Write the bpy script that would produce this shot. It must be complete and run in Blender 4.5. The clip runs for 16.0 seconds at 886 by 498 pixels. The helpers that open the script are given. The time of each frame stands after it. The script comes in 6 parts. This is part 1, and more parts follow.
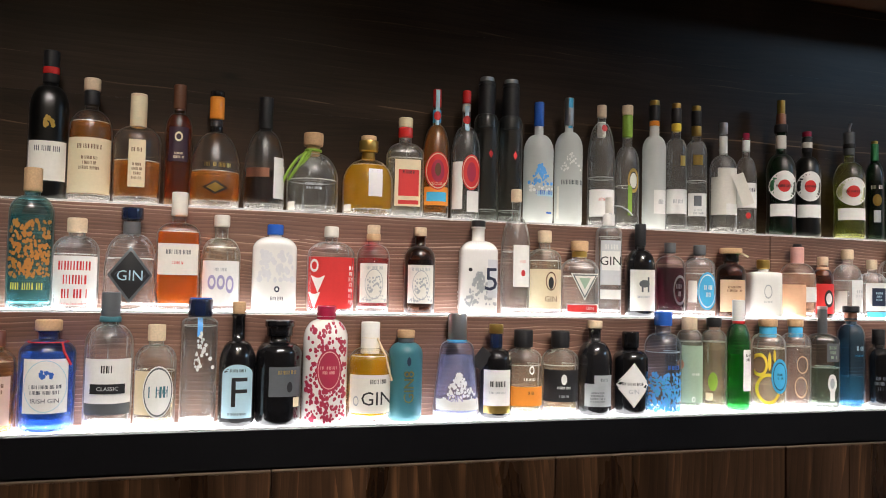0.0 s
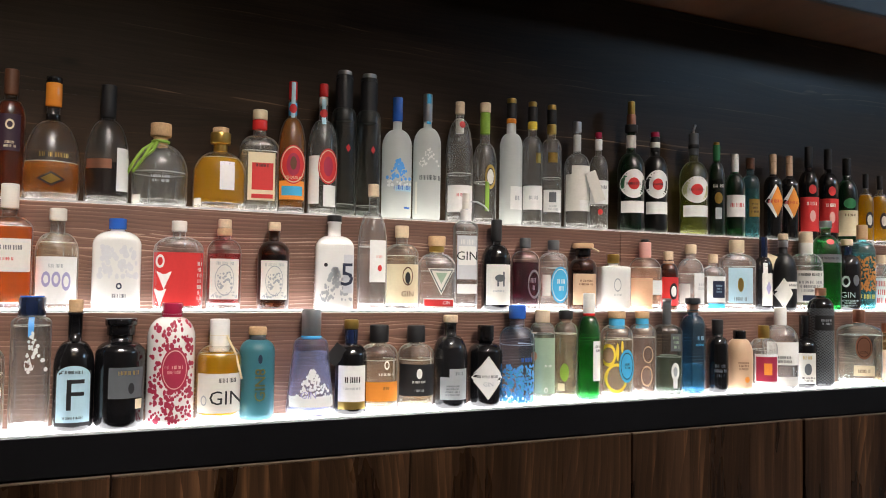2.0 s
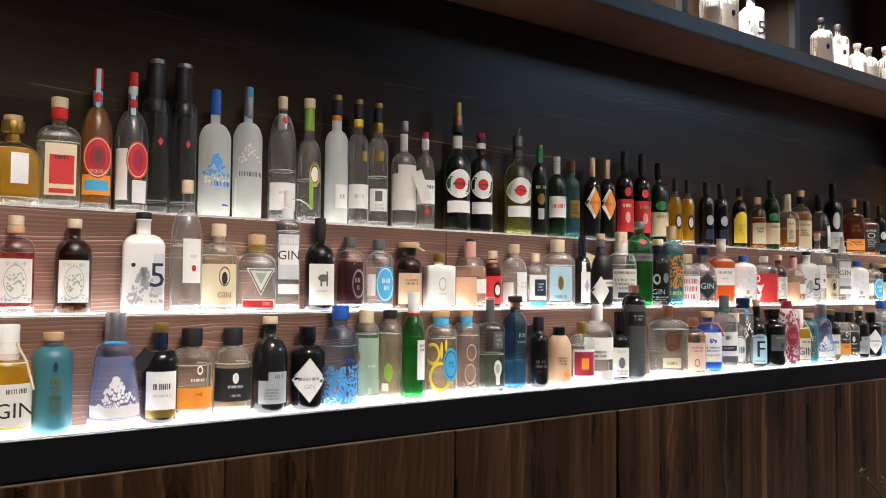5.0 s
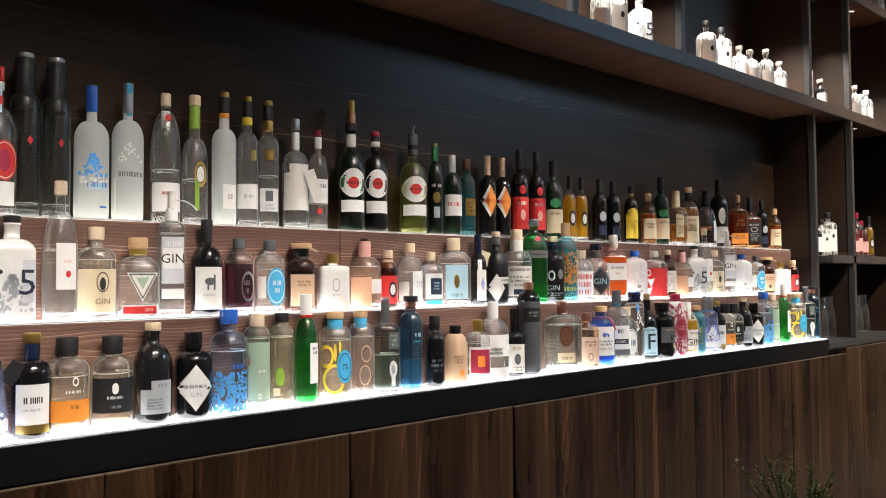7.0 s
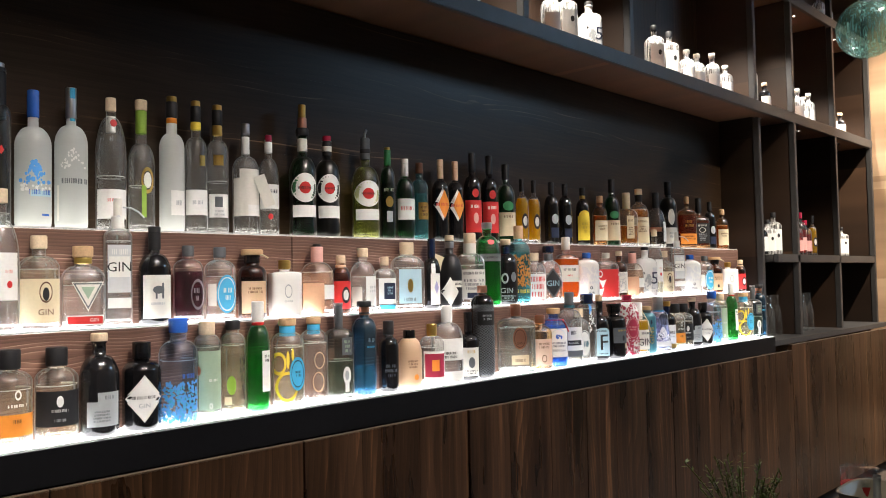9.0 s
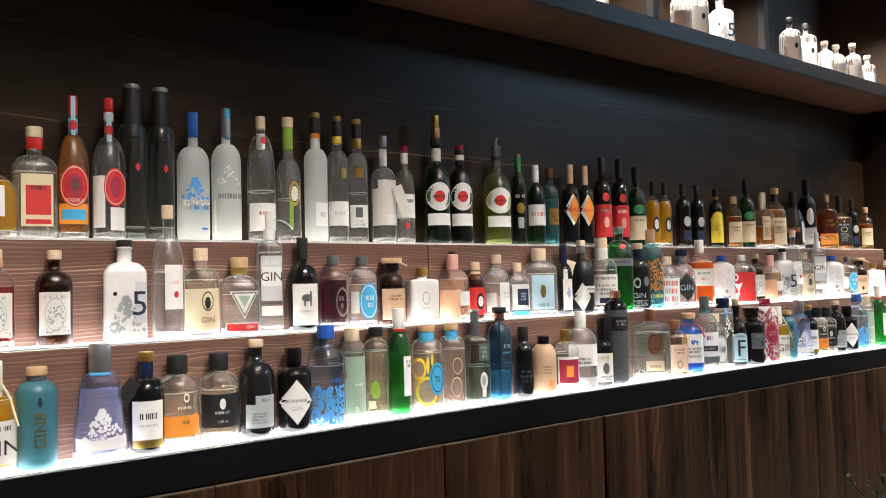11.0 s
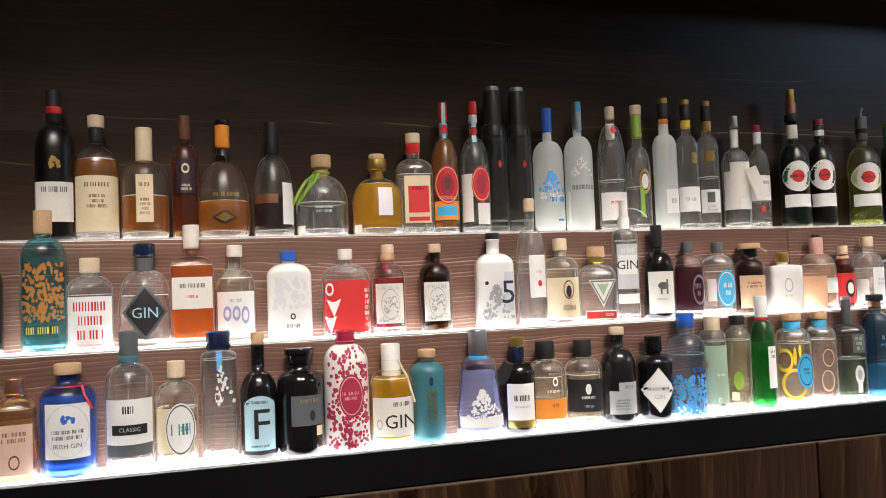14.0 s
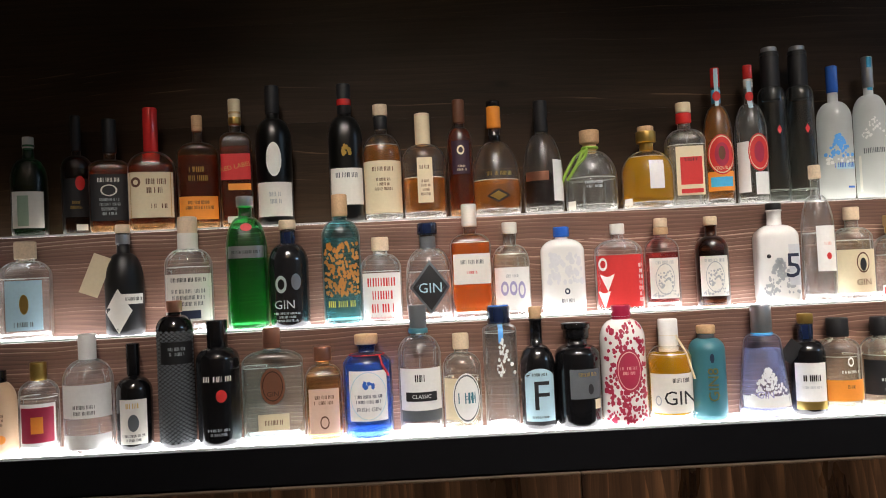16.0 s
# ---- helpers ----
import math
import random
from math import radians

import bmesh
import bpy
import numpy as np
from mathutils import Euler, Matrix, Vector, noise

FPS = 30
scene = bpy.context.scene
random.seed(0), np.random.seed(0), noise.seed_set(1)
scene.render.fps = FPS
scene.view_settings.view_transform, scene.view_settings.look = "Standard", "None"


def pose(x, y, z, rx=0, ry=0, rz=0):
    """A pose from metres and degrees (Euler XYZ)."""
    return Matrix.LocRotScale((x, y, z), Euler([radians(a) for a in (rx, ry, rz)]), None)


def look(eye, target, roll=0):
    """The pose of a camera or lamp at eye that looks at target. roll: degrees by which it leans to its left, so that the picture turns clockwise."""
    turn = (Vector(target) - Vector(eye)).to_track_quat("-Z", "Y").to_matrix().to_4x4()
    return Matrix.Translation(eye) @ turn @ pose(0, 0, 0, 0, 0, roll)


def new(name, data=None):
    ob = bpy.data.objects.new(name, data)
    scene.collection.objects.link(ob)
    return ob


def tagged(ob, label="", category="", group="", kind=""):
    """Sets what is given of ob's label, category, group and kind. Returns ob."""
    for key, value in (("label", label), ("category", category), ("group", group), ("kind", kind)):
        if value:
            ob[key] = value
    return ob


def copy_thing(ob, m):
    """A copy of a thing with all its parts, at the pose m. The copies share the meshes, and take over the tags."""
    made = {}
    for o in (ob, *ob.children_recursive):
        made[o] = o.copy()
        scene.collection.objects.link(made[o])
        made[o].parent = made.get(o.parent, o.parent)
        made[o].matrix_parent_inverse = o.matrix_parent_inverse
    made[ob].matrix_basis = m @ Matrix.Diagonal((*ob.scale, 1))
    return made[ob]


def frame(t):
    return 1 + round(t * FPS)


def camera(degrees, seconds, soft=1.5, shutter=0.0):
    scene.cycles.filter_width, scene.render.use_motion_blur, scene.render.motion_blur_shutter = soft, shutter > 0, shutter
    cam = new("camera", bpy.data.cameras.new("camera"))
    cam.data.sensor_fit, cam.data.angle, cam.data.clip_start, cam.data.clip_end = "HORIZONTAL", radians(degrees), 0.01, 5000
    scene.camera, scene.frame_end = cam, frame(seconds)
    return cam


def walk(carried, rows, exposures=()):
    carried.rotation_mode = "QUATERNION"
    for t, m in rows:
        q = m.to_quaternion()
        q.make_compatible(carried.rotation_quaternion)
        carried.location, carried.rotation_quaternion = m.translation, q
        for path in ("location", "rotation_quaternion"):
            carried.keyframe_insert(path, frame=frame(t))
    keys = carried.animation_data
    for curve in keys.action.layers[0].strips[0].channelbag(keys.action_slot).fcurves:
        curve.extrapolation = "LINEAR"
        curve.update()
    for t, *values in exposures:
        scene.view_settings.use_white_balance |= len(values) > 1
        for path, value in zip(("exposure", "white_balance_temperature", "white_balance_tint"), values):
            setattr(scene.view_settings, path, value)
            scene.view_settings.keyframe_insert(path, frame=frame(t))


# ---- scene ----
cam = camera(56.8, 16.0, soft=1.0)
PATH = [
    (0, (-1.171, -1.953, 1.427), (-0.554, -0.053, 1.519), 1.3),
    (0.5, (-1.144, -1.973, 1.421), (-0.462, -0.095, 1.517), 0.9),
    (1, (-1.136, -1.969, 1.422), (-0.374, -0.123, 1.517), 0.9),
    (1.5, (-1.118, -1.97, 1.423), (-0.288, -0.153, 1.513), 1.0),
    (2, (-1.104, -1.973, 1.428), (-0.222, -0.18, 1.514), 0.9),
    (2.5, (-1.096, -1.969, 1.433), (-0.157, -0.205, 1.517), 0.8),
    (3, (-1.082, -1.968, 1.422), (-0.084, -0.237, 1.516), 0.7),
    (3.5, (-1.071, -1.967, 1.426), (-0.02, -0.267, 1.516), 0.7),
    (4, (-1.058, -1.972, 1.424), (0.037, -0.301, 1.516), 0.7),
    (4.5, (-1.044, -1.975, 1.424), (0.101, -0.338, 1.518), 0.5),
    (5, (-1.034, -1.981, 1.431), (0.166, -0.383, 1.519), 0.5),
    (5.2, (-1.002, -1.988, 1.438), (0.205, -0.396, 1.513), 0.3),
    (7.5, (-0.984, -1.997, 1.45), (0.437, -0.591, 1.529), -0.4),
    (8, (-0.977, -2.009, 1.454), (0.477, -0.639, 1.53), -0.6),
    (8.2, (-0.978, -2.01, 1.45), (0.48, -0.643, 1.526), -0.9),
    (10.3, (-1.017, -1.963, 1.477), (0.375, -0.528, 1.553), -1.7),
    (10.5, (-1.027, -1.981, 1.475), (0.318, -0.504, 1.555), -1.7),
    (11, (-1.05, -1.974, 1.476), (0.195, -0.411, 1.562), -1.5),
    (11.5, (-1.072, -1.964, 1.481), (0.062, -0.319, 1.565), -1.4),
    (12, (-1.091, -1.958, 1.477), (-0.064, -0.245, 1.56), -1.3),
    (12.5, (-1.121, -1.95, 1.468), (-0.227, -0.163, 1.555), -1.4),
    (13, (-1.147, -1.938, 1.48), (-0.377, -0.094, 1.561), -1.5),
    (13.5, (-1.168, -1.931, 1.474), (-0.498, -0.048, 1.563), -1.9),
    (14, (-1.179, -1.928, 1.474), (-0.581, -0.021, 1.561), -2.2),
    (14.5, (-1.199, -1.93, 1.48), (-0.697, 0.004, 1.56), -2.3),
    (15, (-1.228, -1.932, 1.484), (-0.905, 0.041, 1.56), -2.3),
    (15.5, (-1.244, -1.928, 1.479), (-1.084, 0.064, 1.551), -2.5),
    (16, (-1.281, -1.927, 1.477), (-1.236, 0.072, 1.529), -2.7),
]
walk(cam, [(t, look(e, g, r)) for t, e, g, r in PATH], ((0, 0.14), (3.5, 0.11), (5, 0.19), (7.5, 0.23), (8.2, 0.23), (10.5, 0.23), (11, 0.24), (13.5, 0.26), (14.5, 0.18), (16, 0.14)))

# ---- world and light ----
world = bpy.data.worlds.new("world")
scene.world = world
world.use_nodes = True
world.node_tree.nodes["Background"].inputs[0].default_value = (0.5, 0.6, 0.8, 1)
world.node_tree.nodes["Background"].inputs[1].default_value = 0.02


def spot_lamp(name, eye, target, power, angle, colour, size=0.04):
    data = bpy.data.lights.new(name, "SPOT")
    data.energy, data.spot_size, data.spot_blend, data.color, data.shadow_soft_size = power, radians(angle), 0.8, colour, size
    ob = new(name, data)
    ob.matrix_world = look(eye, target)
    return ob


CEIL = 4.3
for i in range(8):
    spot_lamp("downlight_lamp", (-1.55 + 0.66 * i, -2.6, CEIL - 0.03), (-1.55 + 0.66 * i, 0.0, 1.22), (500, 500, 500, 490, 470, 450, 380, 290)[i], 29, (1.0, 0.91, 0.83), 0.15)
for sx in (1.15, 1.95, 2.75, 3.4, 4.05, 4.7, 5.5):
    spot_lamp("shelf_lamp", (sx, 0.05, 3.18), (sx, 0.05, 2.4), 170, 82, (1.0, 0.9, 0.78), 0.02)
for sx in (4.05, 4.7, 5.5):
    spot_lamp("shelf_lamp", (sx, 0.05, 2.40), (sx, 0.05, 1.5), 5.0, 84, (1.0, 0.88, 0.74), 0.02)
# two unseen spots added to brighten the end wall and right-hand cabinet fronts
spot_lamp("downlight_lamp", (5.2, -1.5, CEIL - 0.03), (6.1, -0.5, 2.3), 1500, 60, (1.0, 0.84, 0.66))
spot_lamp("downlight_lamp", (3.4, -2.2, CEIL - 0.03), (4.3, -0.06, 0.55), 900, 44, (1.0, 0.86, 0.7))


def fill_panel(at, size, power, colour):
    data = bpy.data.lights.new("fill_lamp", "AREA")
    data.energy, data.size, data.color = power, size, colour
    new("fill_lamp", data).matrix_world = look(at, (at[0], at[1] + 0.4, 0))


# unseen fill added under the ceiling: weak warm, and cool for the wall's bluish sheen
fill_panel((-1.5, -4.6, CEIL - 0.02), 1.4, 20, (1.0, 0.70, 0.42))
fill_panel((6.5, -3.7, CEIL - 0.02), 2.4, 190, (0.48, 0.72, 1.0))

# ---- materials ----
MATS = {}


def shader(name):
    m = bpy.data.materials.new(name)
    m.use_nodes = True
    t = m.node_tree
    return m, t, t.nodes["Principled BSDF"]


def tinted(c):
    return (c[0], c[1], c[2], 1.0)


def plain(name, colour, rough=0.5, metal=0.0, vary=0.12, scale=60.0, coat=0.0, spec=0.5):
    """A painted, printed or metal surface with slight mottling and relief."""
    if name in MATS:
        return MATS[name]
    m, t, b = shader(name)
    n = t.nodes.new("ShaderNodeTexNoise")
    n.inputs["Scale"].default_value, n.inputs["Detail"].default_value = scale, 4
    co = t.nodes.new("ShaderNodeTexCoord")
    t.links.new(co.outputs["Object"], n.inputs["Vector"])
    mix = t.nodes.new("ShaderNodeMix")
    mix.data_type = "RGBA"
    mix.inputs[6].default_value = tinted([c * (1 - vary) for c in colour])
    mix.inputs[7].default_value = tinted([min(1, c * (1 + vary)) for c in colour])
    t.links.new(n.outputs["Fac"], mix.inputs[0])
    t.links.new(mix.outputs[2], b.inputs["Base Color"])
    b.inputs["Roughness"].default_value, b.inputs["Metallic"].default_value = rough, metal
    b.inputs["Coat Weight"].default_value = coat
    b.inputs["Coat Roughness"].default_value = 0.18
    b.inputs["Specular IOR Level"].default_value = spec
    bump = t.nodes.new("ShaderNodeBump")
    bump.inputs["Strength"].default_value, bump.inputs["Distance"].default_value = 0.08, 0.002
    t.links.new(n.outputs["Fac"], bump.inputs["Height"])
    t.links.new(bump.outputs[0], b.inputs["Normal"])
    MATS[name] = m
    return m


def wood(name, dark, mid, light, along="X", rings=34.0, rough=0.45, gloss_patch=0.15, line=0.62, relief=0.35, spec=0.5, blotch=(0.35, 1.3), knots=1.0, even=0.6, sweep=0.11):
    """Brushed softwood: long grain rings that bend round knots, fine fibre and blotchy stain."""
    if name in MATS:
        return MATS[name]
    m, t, b = shader(name)
    N, L = t.nodes.new, t.links.new

    def calc(op, a, c, d=None):
        n = N("ShaderNodeMath")
        n.operation = op
        for k, v in enumerate((a, c, d)):
            if v is None:
                continue
            if isinstance(v, (int, float)):
                n.inputs[k].default_value = v
            else:
                L(v, n.inputs[k])
        return n.outputs[0]

    def span(value, f0, f1, t0, t1):
        n = N("ShaderNodeMapRange")
        for k, v in enumerate((f0, f1, t0, t1)):
            n.inputs[k + 1].default_value = v
        L(value, n.inputs["Value"])
        return n.outputs[0]

    def cloud(vector, scale, detail):
        n = N("ShaderNodeTexNoise")
        n.inputs["Scale"].default_value, n.inputs["Detail"].default_value = scale, detail
        L(vector, n.inputs["Vector"])
        return n.outputs["Fac"]

    co, info, sep = N("ShaderNodeTexCoord"), N("ShaderNodeObjectInfo"), N("ShaderNodeSeparateXYZ")
    L(co.outputs["Object"], sep.inputs[0])
    run, across = (sep.outputs["X"], sep.outputs["Z"]) if along == "X" else (sep.outputs["Z"], sep.outputs["X"])
    run = calc("MULTIPLY_ADD", info.outputs["Random"], 37.0, run)
    across = calc("MULTIPLY_ADD", info.outputs["Random"], 5.3, across)

    def plane(a, c):
        n = N("ShaderNodeCombineXYZ")
        L(calc("MULTIPLY", run, a), n.inputs[0]), L(calc("MULTIPLY", across, c), n.inputs[1])
        return n.outputs[0]

    # knots: cells stretched along the grain, round which the rings part
    cell = N("ShaderNodeTexVoronoi")
    cell.inputs["Scale"].default_value, cell.inputs["Randomness"].default_value = 1.0, 1.0
    L(plane(1.9, 5.2), cell.inputs["Vector"])
    pos = N("ShaderNodeSeparateXYZ")
    L(cell.outputs["Position"], pos.inputs[0])
    near = calc("EXPONENT", calc("MULTIPLY", calc("MULTIPLY", cell.outputs["Distance"], cell.outputs["Distance"]), -26.0), 0)
    off = calc("SUBTRACT", across, calc("DIVIDE", pos.outputs["Y"], 5.2))
    bent = calc("SUBTRACT", across, calc("MULTIPLY", calc("MULTIPLY", off, near), 0.8 * knots))
    sway = calc("MULTIPLY_ADD", cloud(plane(0.9, 1.6), 1.0, 1), sweep, bent)
    sway = calc("MULTIPLY_ADD", cloud(plane(3.5, 9), 1.0, 2), 0.016, sway)
    at = N("ShaderNodeCombineXYZ")
    L(sway, at.inputs[0])
    wave = N("ShaderNodeTexWave")
    wave.wave_type, wave.bands_direction, wave.wave_profile = "BANDS", "X", "SAW"
    wave.inputs["Scale"].default_value = rings
    L(at.outputs[0], wave.inputs["Vector"])
    wide = cloud(plane(0.4, 30), 1.0, 3)
    ring = calc("ADD", calc("MULTIPLY", wave.outputs["Fac"], even), calc("MULTIPLY", span(wide, 0.25, 0.75, 0.0, 1.0), 1.0 - even))
    ramp = N("ShaderNodeValToRGB")
    e = ramp.color_ramp.elements
    e[0].position, e[0].color = 0.05, tinted(dark)
    e[1].position, e[1].color = 0.97, tinted(light)
    k = ramp.color_ramp.elements.new(line)
    k.color = tinted(mid)
    L(ring, ramp.inputs[0])
    blot = cloud(plane(1.3, 5.5), 1.0, 4)
    fibre = cloud(plane(7, 300), 1.0, 3)
    core = calc("EXPONENT", calc("MULTIPLY", calc("MULTIPLY", cell.outputs["Distance"], cell.outputs["Distance"]), -420.0), 0)

    def shade(colour, value, share):
        n = N("ShaderNodeMix")
        n.data_type, n.blend_type = "RGBA", "MULTIPLY"
        n.inputs[0].default_value = share
        L(colour, n.inputs[6]), L(value, n.inputs[7])
        return n.outputs[2]

    col = shade(ramp.outputs[0], span(blot, 0.3, 0.7, *blotch), 0.85)
    col = shade(col, span(fibre, 0.3, 0.7, 0.65, 1.3), 0.6)
    col = shade(col, calc("MULTIPLY_ADD", core, -0.65 * knots, 1.0), 1.0)
    L(col, b.inputs["Base Color"])
    b.inputs["Specular IOR Level"].default_value = spec
    L(span(blot, 0.25, 0.75, rough - gloss_patch, rough + gloss_patch), b.inputs["Roughness"])
    bump = N("ShaderNodeBump")
    bump.inputs["Strength"].default_value, bump.inputs["Distance"].default_value = relief, 0.003
    L(ring, bump.inputs["Height"])
    L(bump.outputs[0], b.inputs["Normal"])
    MATS[name] = m
    return m


def thin_glass(name, tint, rough=0.03, streak_share=0.03):
    """Bottle wall: tinted clear film with a gloss that grows at grazing angles."""
    if name in MATS:
        return MATS[name]
    m, t, b = shader(name)
    t.nodes.remove(b)
    N, L = t.nodes.new, t.links.new
    clear, gloss, mix = N("ShaderNodeBsdfTransparent"), N("ShaderNodeBsdfGlossy"), N("ShaderNodeMixShader")
    clear.inputs[0].default_value = tinted(tint)
    gloss.inputs["Roughness"].default_value = rough
    lw, pw, ml = N("ShaderNodeLayerWeight"), N("ShaderNodeMath"), N("ShaderNodeMath")
    pw.operation, pw.inputs[1].default_value = "POWER", 2.6
    ml.operation, ml.inputs[1].default_value, ml.inputs[2].default_value = "MULTIPLY_ADD", 0.60, 0.055
    L(lw.outputs["Facing"], pw.inputs[0])
    L(pw.outputs[0], ml.inputs[0])
    L(ml.outputs[0], mix.inputs[0])
    # whitish scatter in upright streaks, standing in for light bent by the glass
    film, streak_diffuse, both, light_haze = N("ShaderNodeBsdfTranslucent"), N("ShaderNodeBsdfDiffuse"), N("ShaderNodeMixShader"), N("ShaderNodeMixShader")
    film.inputs[0].default_value = streak_diffuse.inputs[0].default_value = tinted([0.95 * c ** 2 for c in tint])
    both.inputs[0].default_value = 0.6
    co, mp, light_streak, amount = N("ShaderNodeTexCoord"), N("ShaderNodeMapping"), N("ShaderNodeTexNoise"), N("ShaderNodeMapRange")
    mp.inputs["Scale"].default_value = (130, 130, 9)
    light_streak.inputs["Scale"].default_value, light_streak.inputs["Detail"].default_value = 1.0, 2
    amount.inputs["From Min"].default_value, amount.inputs["From Max"].default_value = 0.44, 0.70
    amount.inputs["To Min"].default_value, amount.inputs["To Max"].default_value = streak_share * 0.3, streak_share * 4.2
    L(co.outputs["Object"], mp.inputs["Vector"]), L(mp.outputs[0], light_streak.inputs["Vector"])
    L(light_streak.outputs["Fac"], amount.inputs["Value"]), L(amount.outputs[0], light_haze.inputs[0])
    L(streak_diffuse.outputs[0], both.inputs[1]), L(film.outputs[0], both.inputs[2])
    L(clear.outputs[0], light_haze.inputs[1])
    L(both.outputs[0], light_haze.inputs[2])
    L(light_haze.outputs[0], mix.inputs[1])
    L(gloss.outputs[0], mix.inputs[2])
    L(mix.outputs[0], t.nodes["Material Output"].inputs[0])
    MATS[name] = m
    return m


def liquid_mat(name, colour, ior=1.33, see=0.35, cloud=0.0):
    """A clear liquid that bends what is behind it; see: the share seen straight through, cloud: the share of light that it scatters."""
    if name in MATS:
        return MATS[name]
    m, t, b = shader(name)
    b.inputs["Base Color"].default_value = tinted(colour)
    b.inputs["Transmission Weight"].default_value, b.inputs["IOR"].default_value = 1.0, ior
    b.inputs["Roughness"].default_value = 0.0
    N, L = t.nodes.new, t.links.new
    clear, body = N("ShaderNodeBsdfTransparent"), N("ShaderNodeMixShader")
    clear.inputs[0].default_value = tinted([c ** 0.75 for c in colour])
    body.inputs[0].default_value = see
    L(b.outputs[0], body.inputs[1]), L(clear.outputs[0], body.inputs[2])
    tr, df, half, mix = N("ShaderNodeBsdfTranslucent"), N("ShaderNodeBsdfDiffuse"), N("ShaderNodeMixShader"), N("ShaderNodeMixShader")
    tr.inputs[0].default_value = df.inputs[0].default_value = tinted(colour)
    half.inputs[0].default_value, mix.inputs[0].default_value = 0.5, cloud
    L(df.outputs[0], half.inputs[1]), L(tr.outputs[0], half.inputs[2])
    L(body.outputs[0], mix.inputs[1]), L(half.outputs[0], mix.inputs[2])
    L(mix.outputs[0], t.nodes["Material Output"].inputs[0])
    MATS[name] = m
    return m


def thick_glass(name, tint):
    """Solid glass, as in the heavy foot of a bottle."""
    return liquid_mat(name, tint, 1.48, 0.35, 0.03)


def milky(name, tint, clear=0.3):
    """Frosted or sandblasted glass: part see-through, part scattering."""
    if name in MATS:
        return MATS[name]
    m, t, b = shader(name)
    t.nodes.remove(b)
    N, L = t.nodes.new, t.links.new
    d, tr, cl, gl = N("ShaderNodeBsdfDiffuse"), N("ShaderNodeBsdfTranslucent"), N("ShaderNodeBsdfTransparent"), N("ShaderNodeBsdfGlossy")
    m1, m2, m3 = N("ShaderNodeMixShader"), N("ShaderNodeMixShader"), N("ShaderNodeMixShader")
    for node in (d, tr, cl):
        node.inputs[0].default_value = tinted(tint)
    gl.inputs["Roughness"].default_value = 0.25
    m1.inputs[0].default_value, m2.inputs[0].default_value, m3.inputs[0].default_value = 0.5, clear, 0.07
    L(d.outputs[0], m1.inputs[1]), L(tr.outputs[0], m1.inputs[2])
    L(m1.outputs[0], m2.inputs[1]), L(cl.outputs[0], m2.inputs[2])
    L(m2.outputs[0], m3.inputs[1]), L(gl.outputs[0], m3.inputs[2])
    L(m3.outputs[0], t.nodes["Material Output"].inputs[0])
    MATS[name] = m
    return m


def glow(name, colour, strength):
    m, t, b = shader(name)
    b.inputs["Base Color"].default_value = tinted((0.8, 0.8, 0.8))
    b.inputs["Emission Color"].default_value = tinted(colour)
    b.inputs["Emission Strength"].default_value = strength
    b.inputs["Roughness"].default_value = 0.25
    return m


RISER = wood("riser_wood", (0.115, 0.056, 0.039), (0.195, 0.104, 0.075), (0.66, 0.47, 0.38), "X", 32, 0.5, 0.15, 0.72, 0.2, 0.5, (0.62, 1.2))
WALLW = wood("wall_wood", (0.022, 0.0125, 0.0068), (0.036, 0.0208, 0.0112), (0.21, 0.130, 0.075), "X", 17, 0.38, 0.06, 0.80, 0.10, 0.26, (0.35, 1.5), 1.0, 0.42, 0.20)
DOORW = wood("door_wood", (0.0090, 0.0045, 0.0027), (0.037, 0.0180, 0.0090), (0.135, 0.066, 0.030), "Z", 13, 0.32, 0.12, 0.62, 0.2, 0.28, (0.12, 1.9), 0.9, 0.26, 0.42)
SHELFW = wood("shelf_wood", (0.11, 0.047, 0.024), (0.17, 0.076, 0.040), (0.25, 0.125, 0.07), "X", 10, 0.5, 0.1, 0.75, 0.15)
PANELW = wood("panel_wood", (0.015, 0.008, 0.005), (0.030, 0.016, 0.009), (0.075, 0.041, 0.023), "Z", 9, 0.5, 0.1, 0.75, 0.15, 0.4, (0.3, 1.5))
PALEW = wood("pale_wood", (0.35, 0.22, 0.13), (0.5, 0.34, 0.22), (0.62, 0.45, 0.3), "Z", 9, 0.55)
BLACK = plain("black_steel", (0.005, 0.005, 0.006), 0.4, 0.0, 0.25, 18, 0.0, 0.16)
STEEL = plain("dark_steel", (0.048, 0.048, 0.050), 0.45, 0.3, 0.25, 14)
PLASTER = plain("plaster", (0.32, 0.255, 0.20), 0.85, 0, 0.15, 6)
FLOORM = plain("floor_tile", (0.08, 0.065, 0.055), 0.5, 0, 0.3, 5)
LIT = glow("lit_acrylic", (0.97, 0.97, 1.0), 5.6)
LITTOP = glow("lit_acrylic_dim", (1.0, 0.93, 0.84), 1.5)
# pale colour imitates the highlight along the cabinet fronts' top edges
EDGEGLINT = plain("edge_highlight", (0.12, 0.085, 0.06), 0.35, 0, 0.7, 9)
LIP = plain("acrylic_lip", (0.62, 0.63, 0.64), 0.25, 0, 0.05)


# ---- mesh helpers ----
def link_mesh(name, verts, faces, mat, parent=None, smooth=False, label=""):
    me = bpy.data.meshes.new(name)
    me.from_pydata(verts, [], faces)
    me.materials.append(mat)
    if smooth:
        me.shade_smooth()
    me.update()
    ob = new(name, me)
    ob.parent = parent
    if label:
        ob["label"] = label
    return ob


def part(name, bm, mat, parent, label=""):
    me = bpy.data.meshes.new(name)
    bm.to_mesh(me)
    bm.free()
    me.materials.append(mat)
    ob = new(name, me)
    ob.parent = parent
    if label:
        ob["label"] = label
    return ob


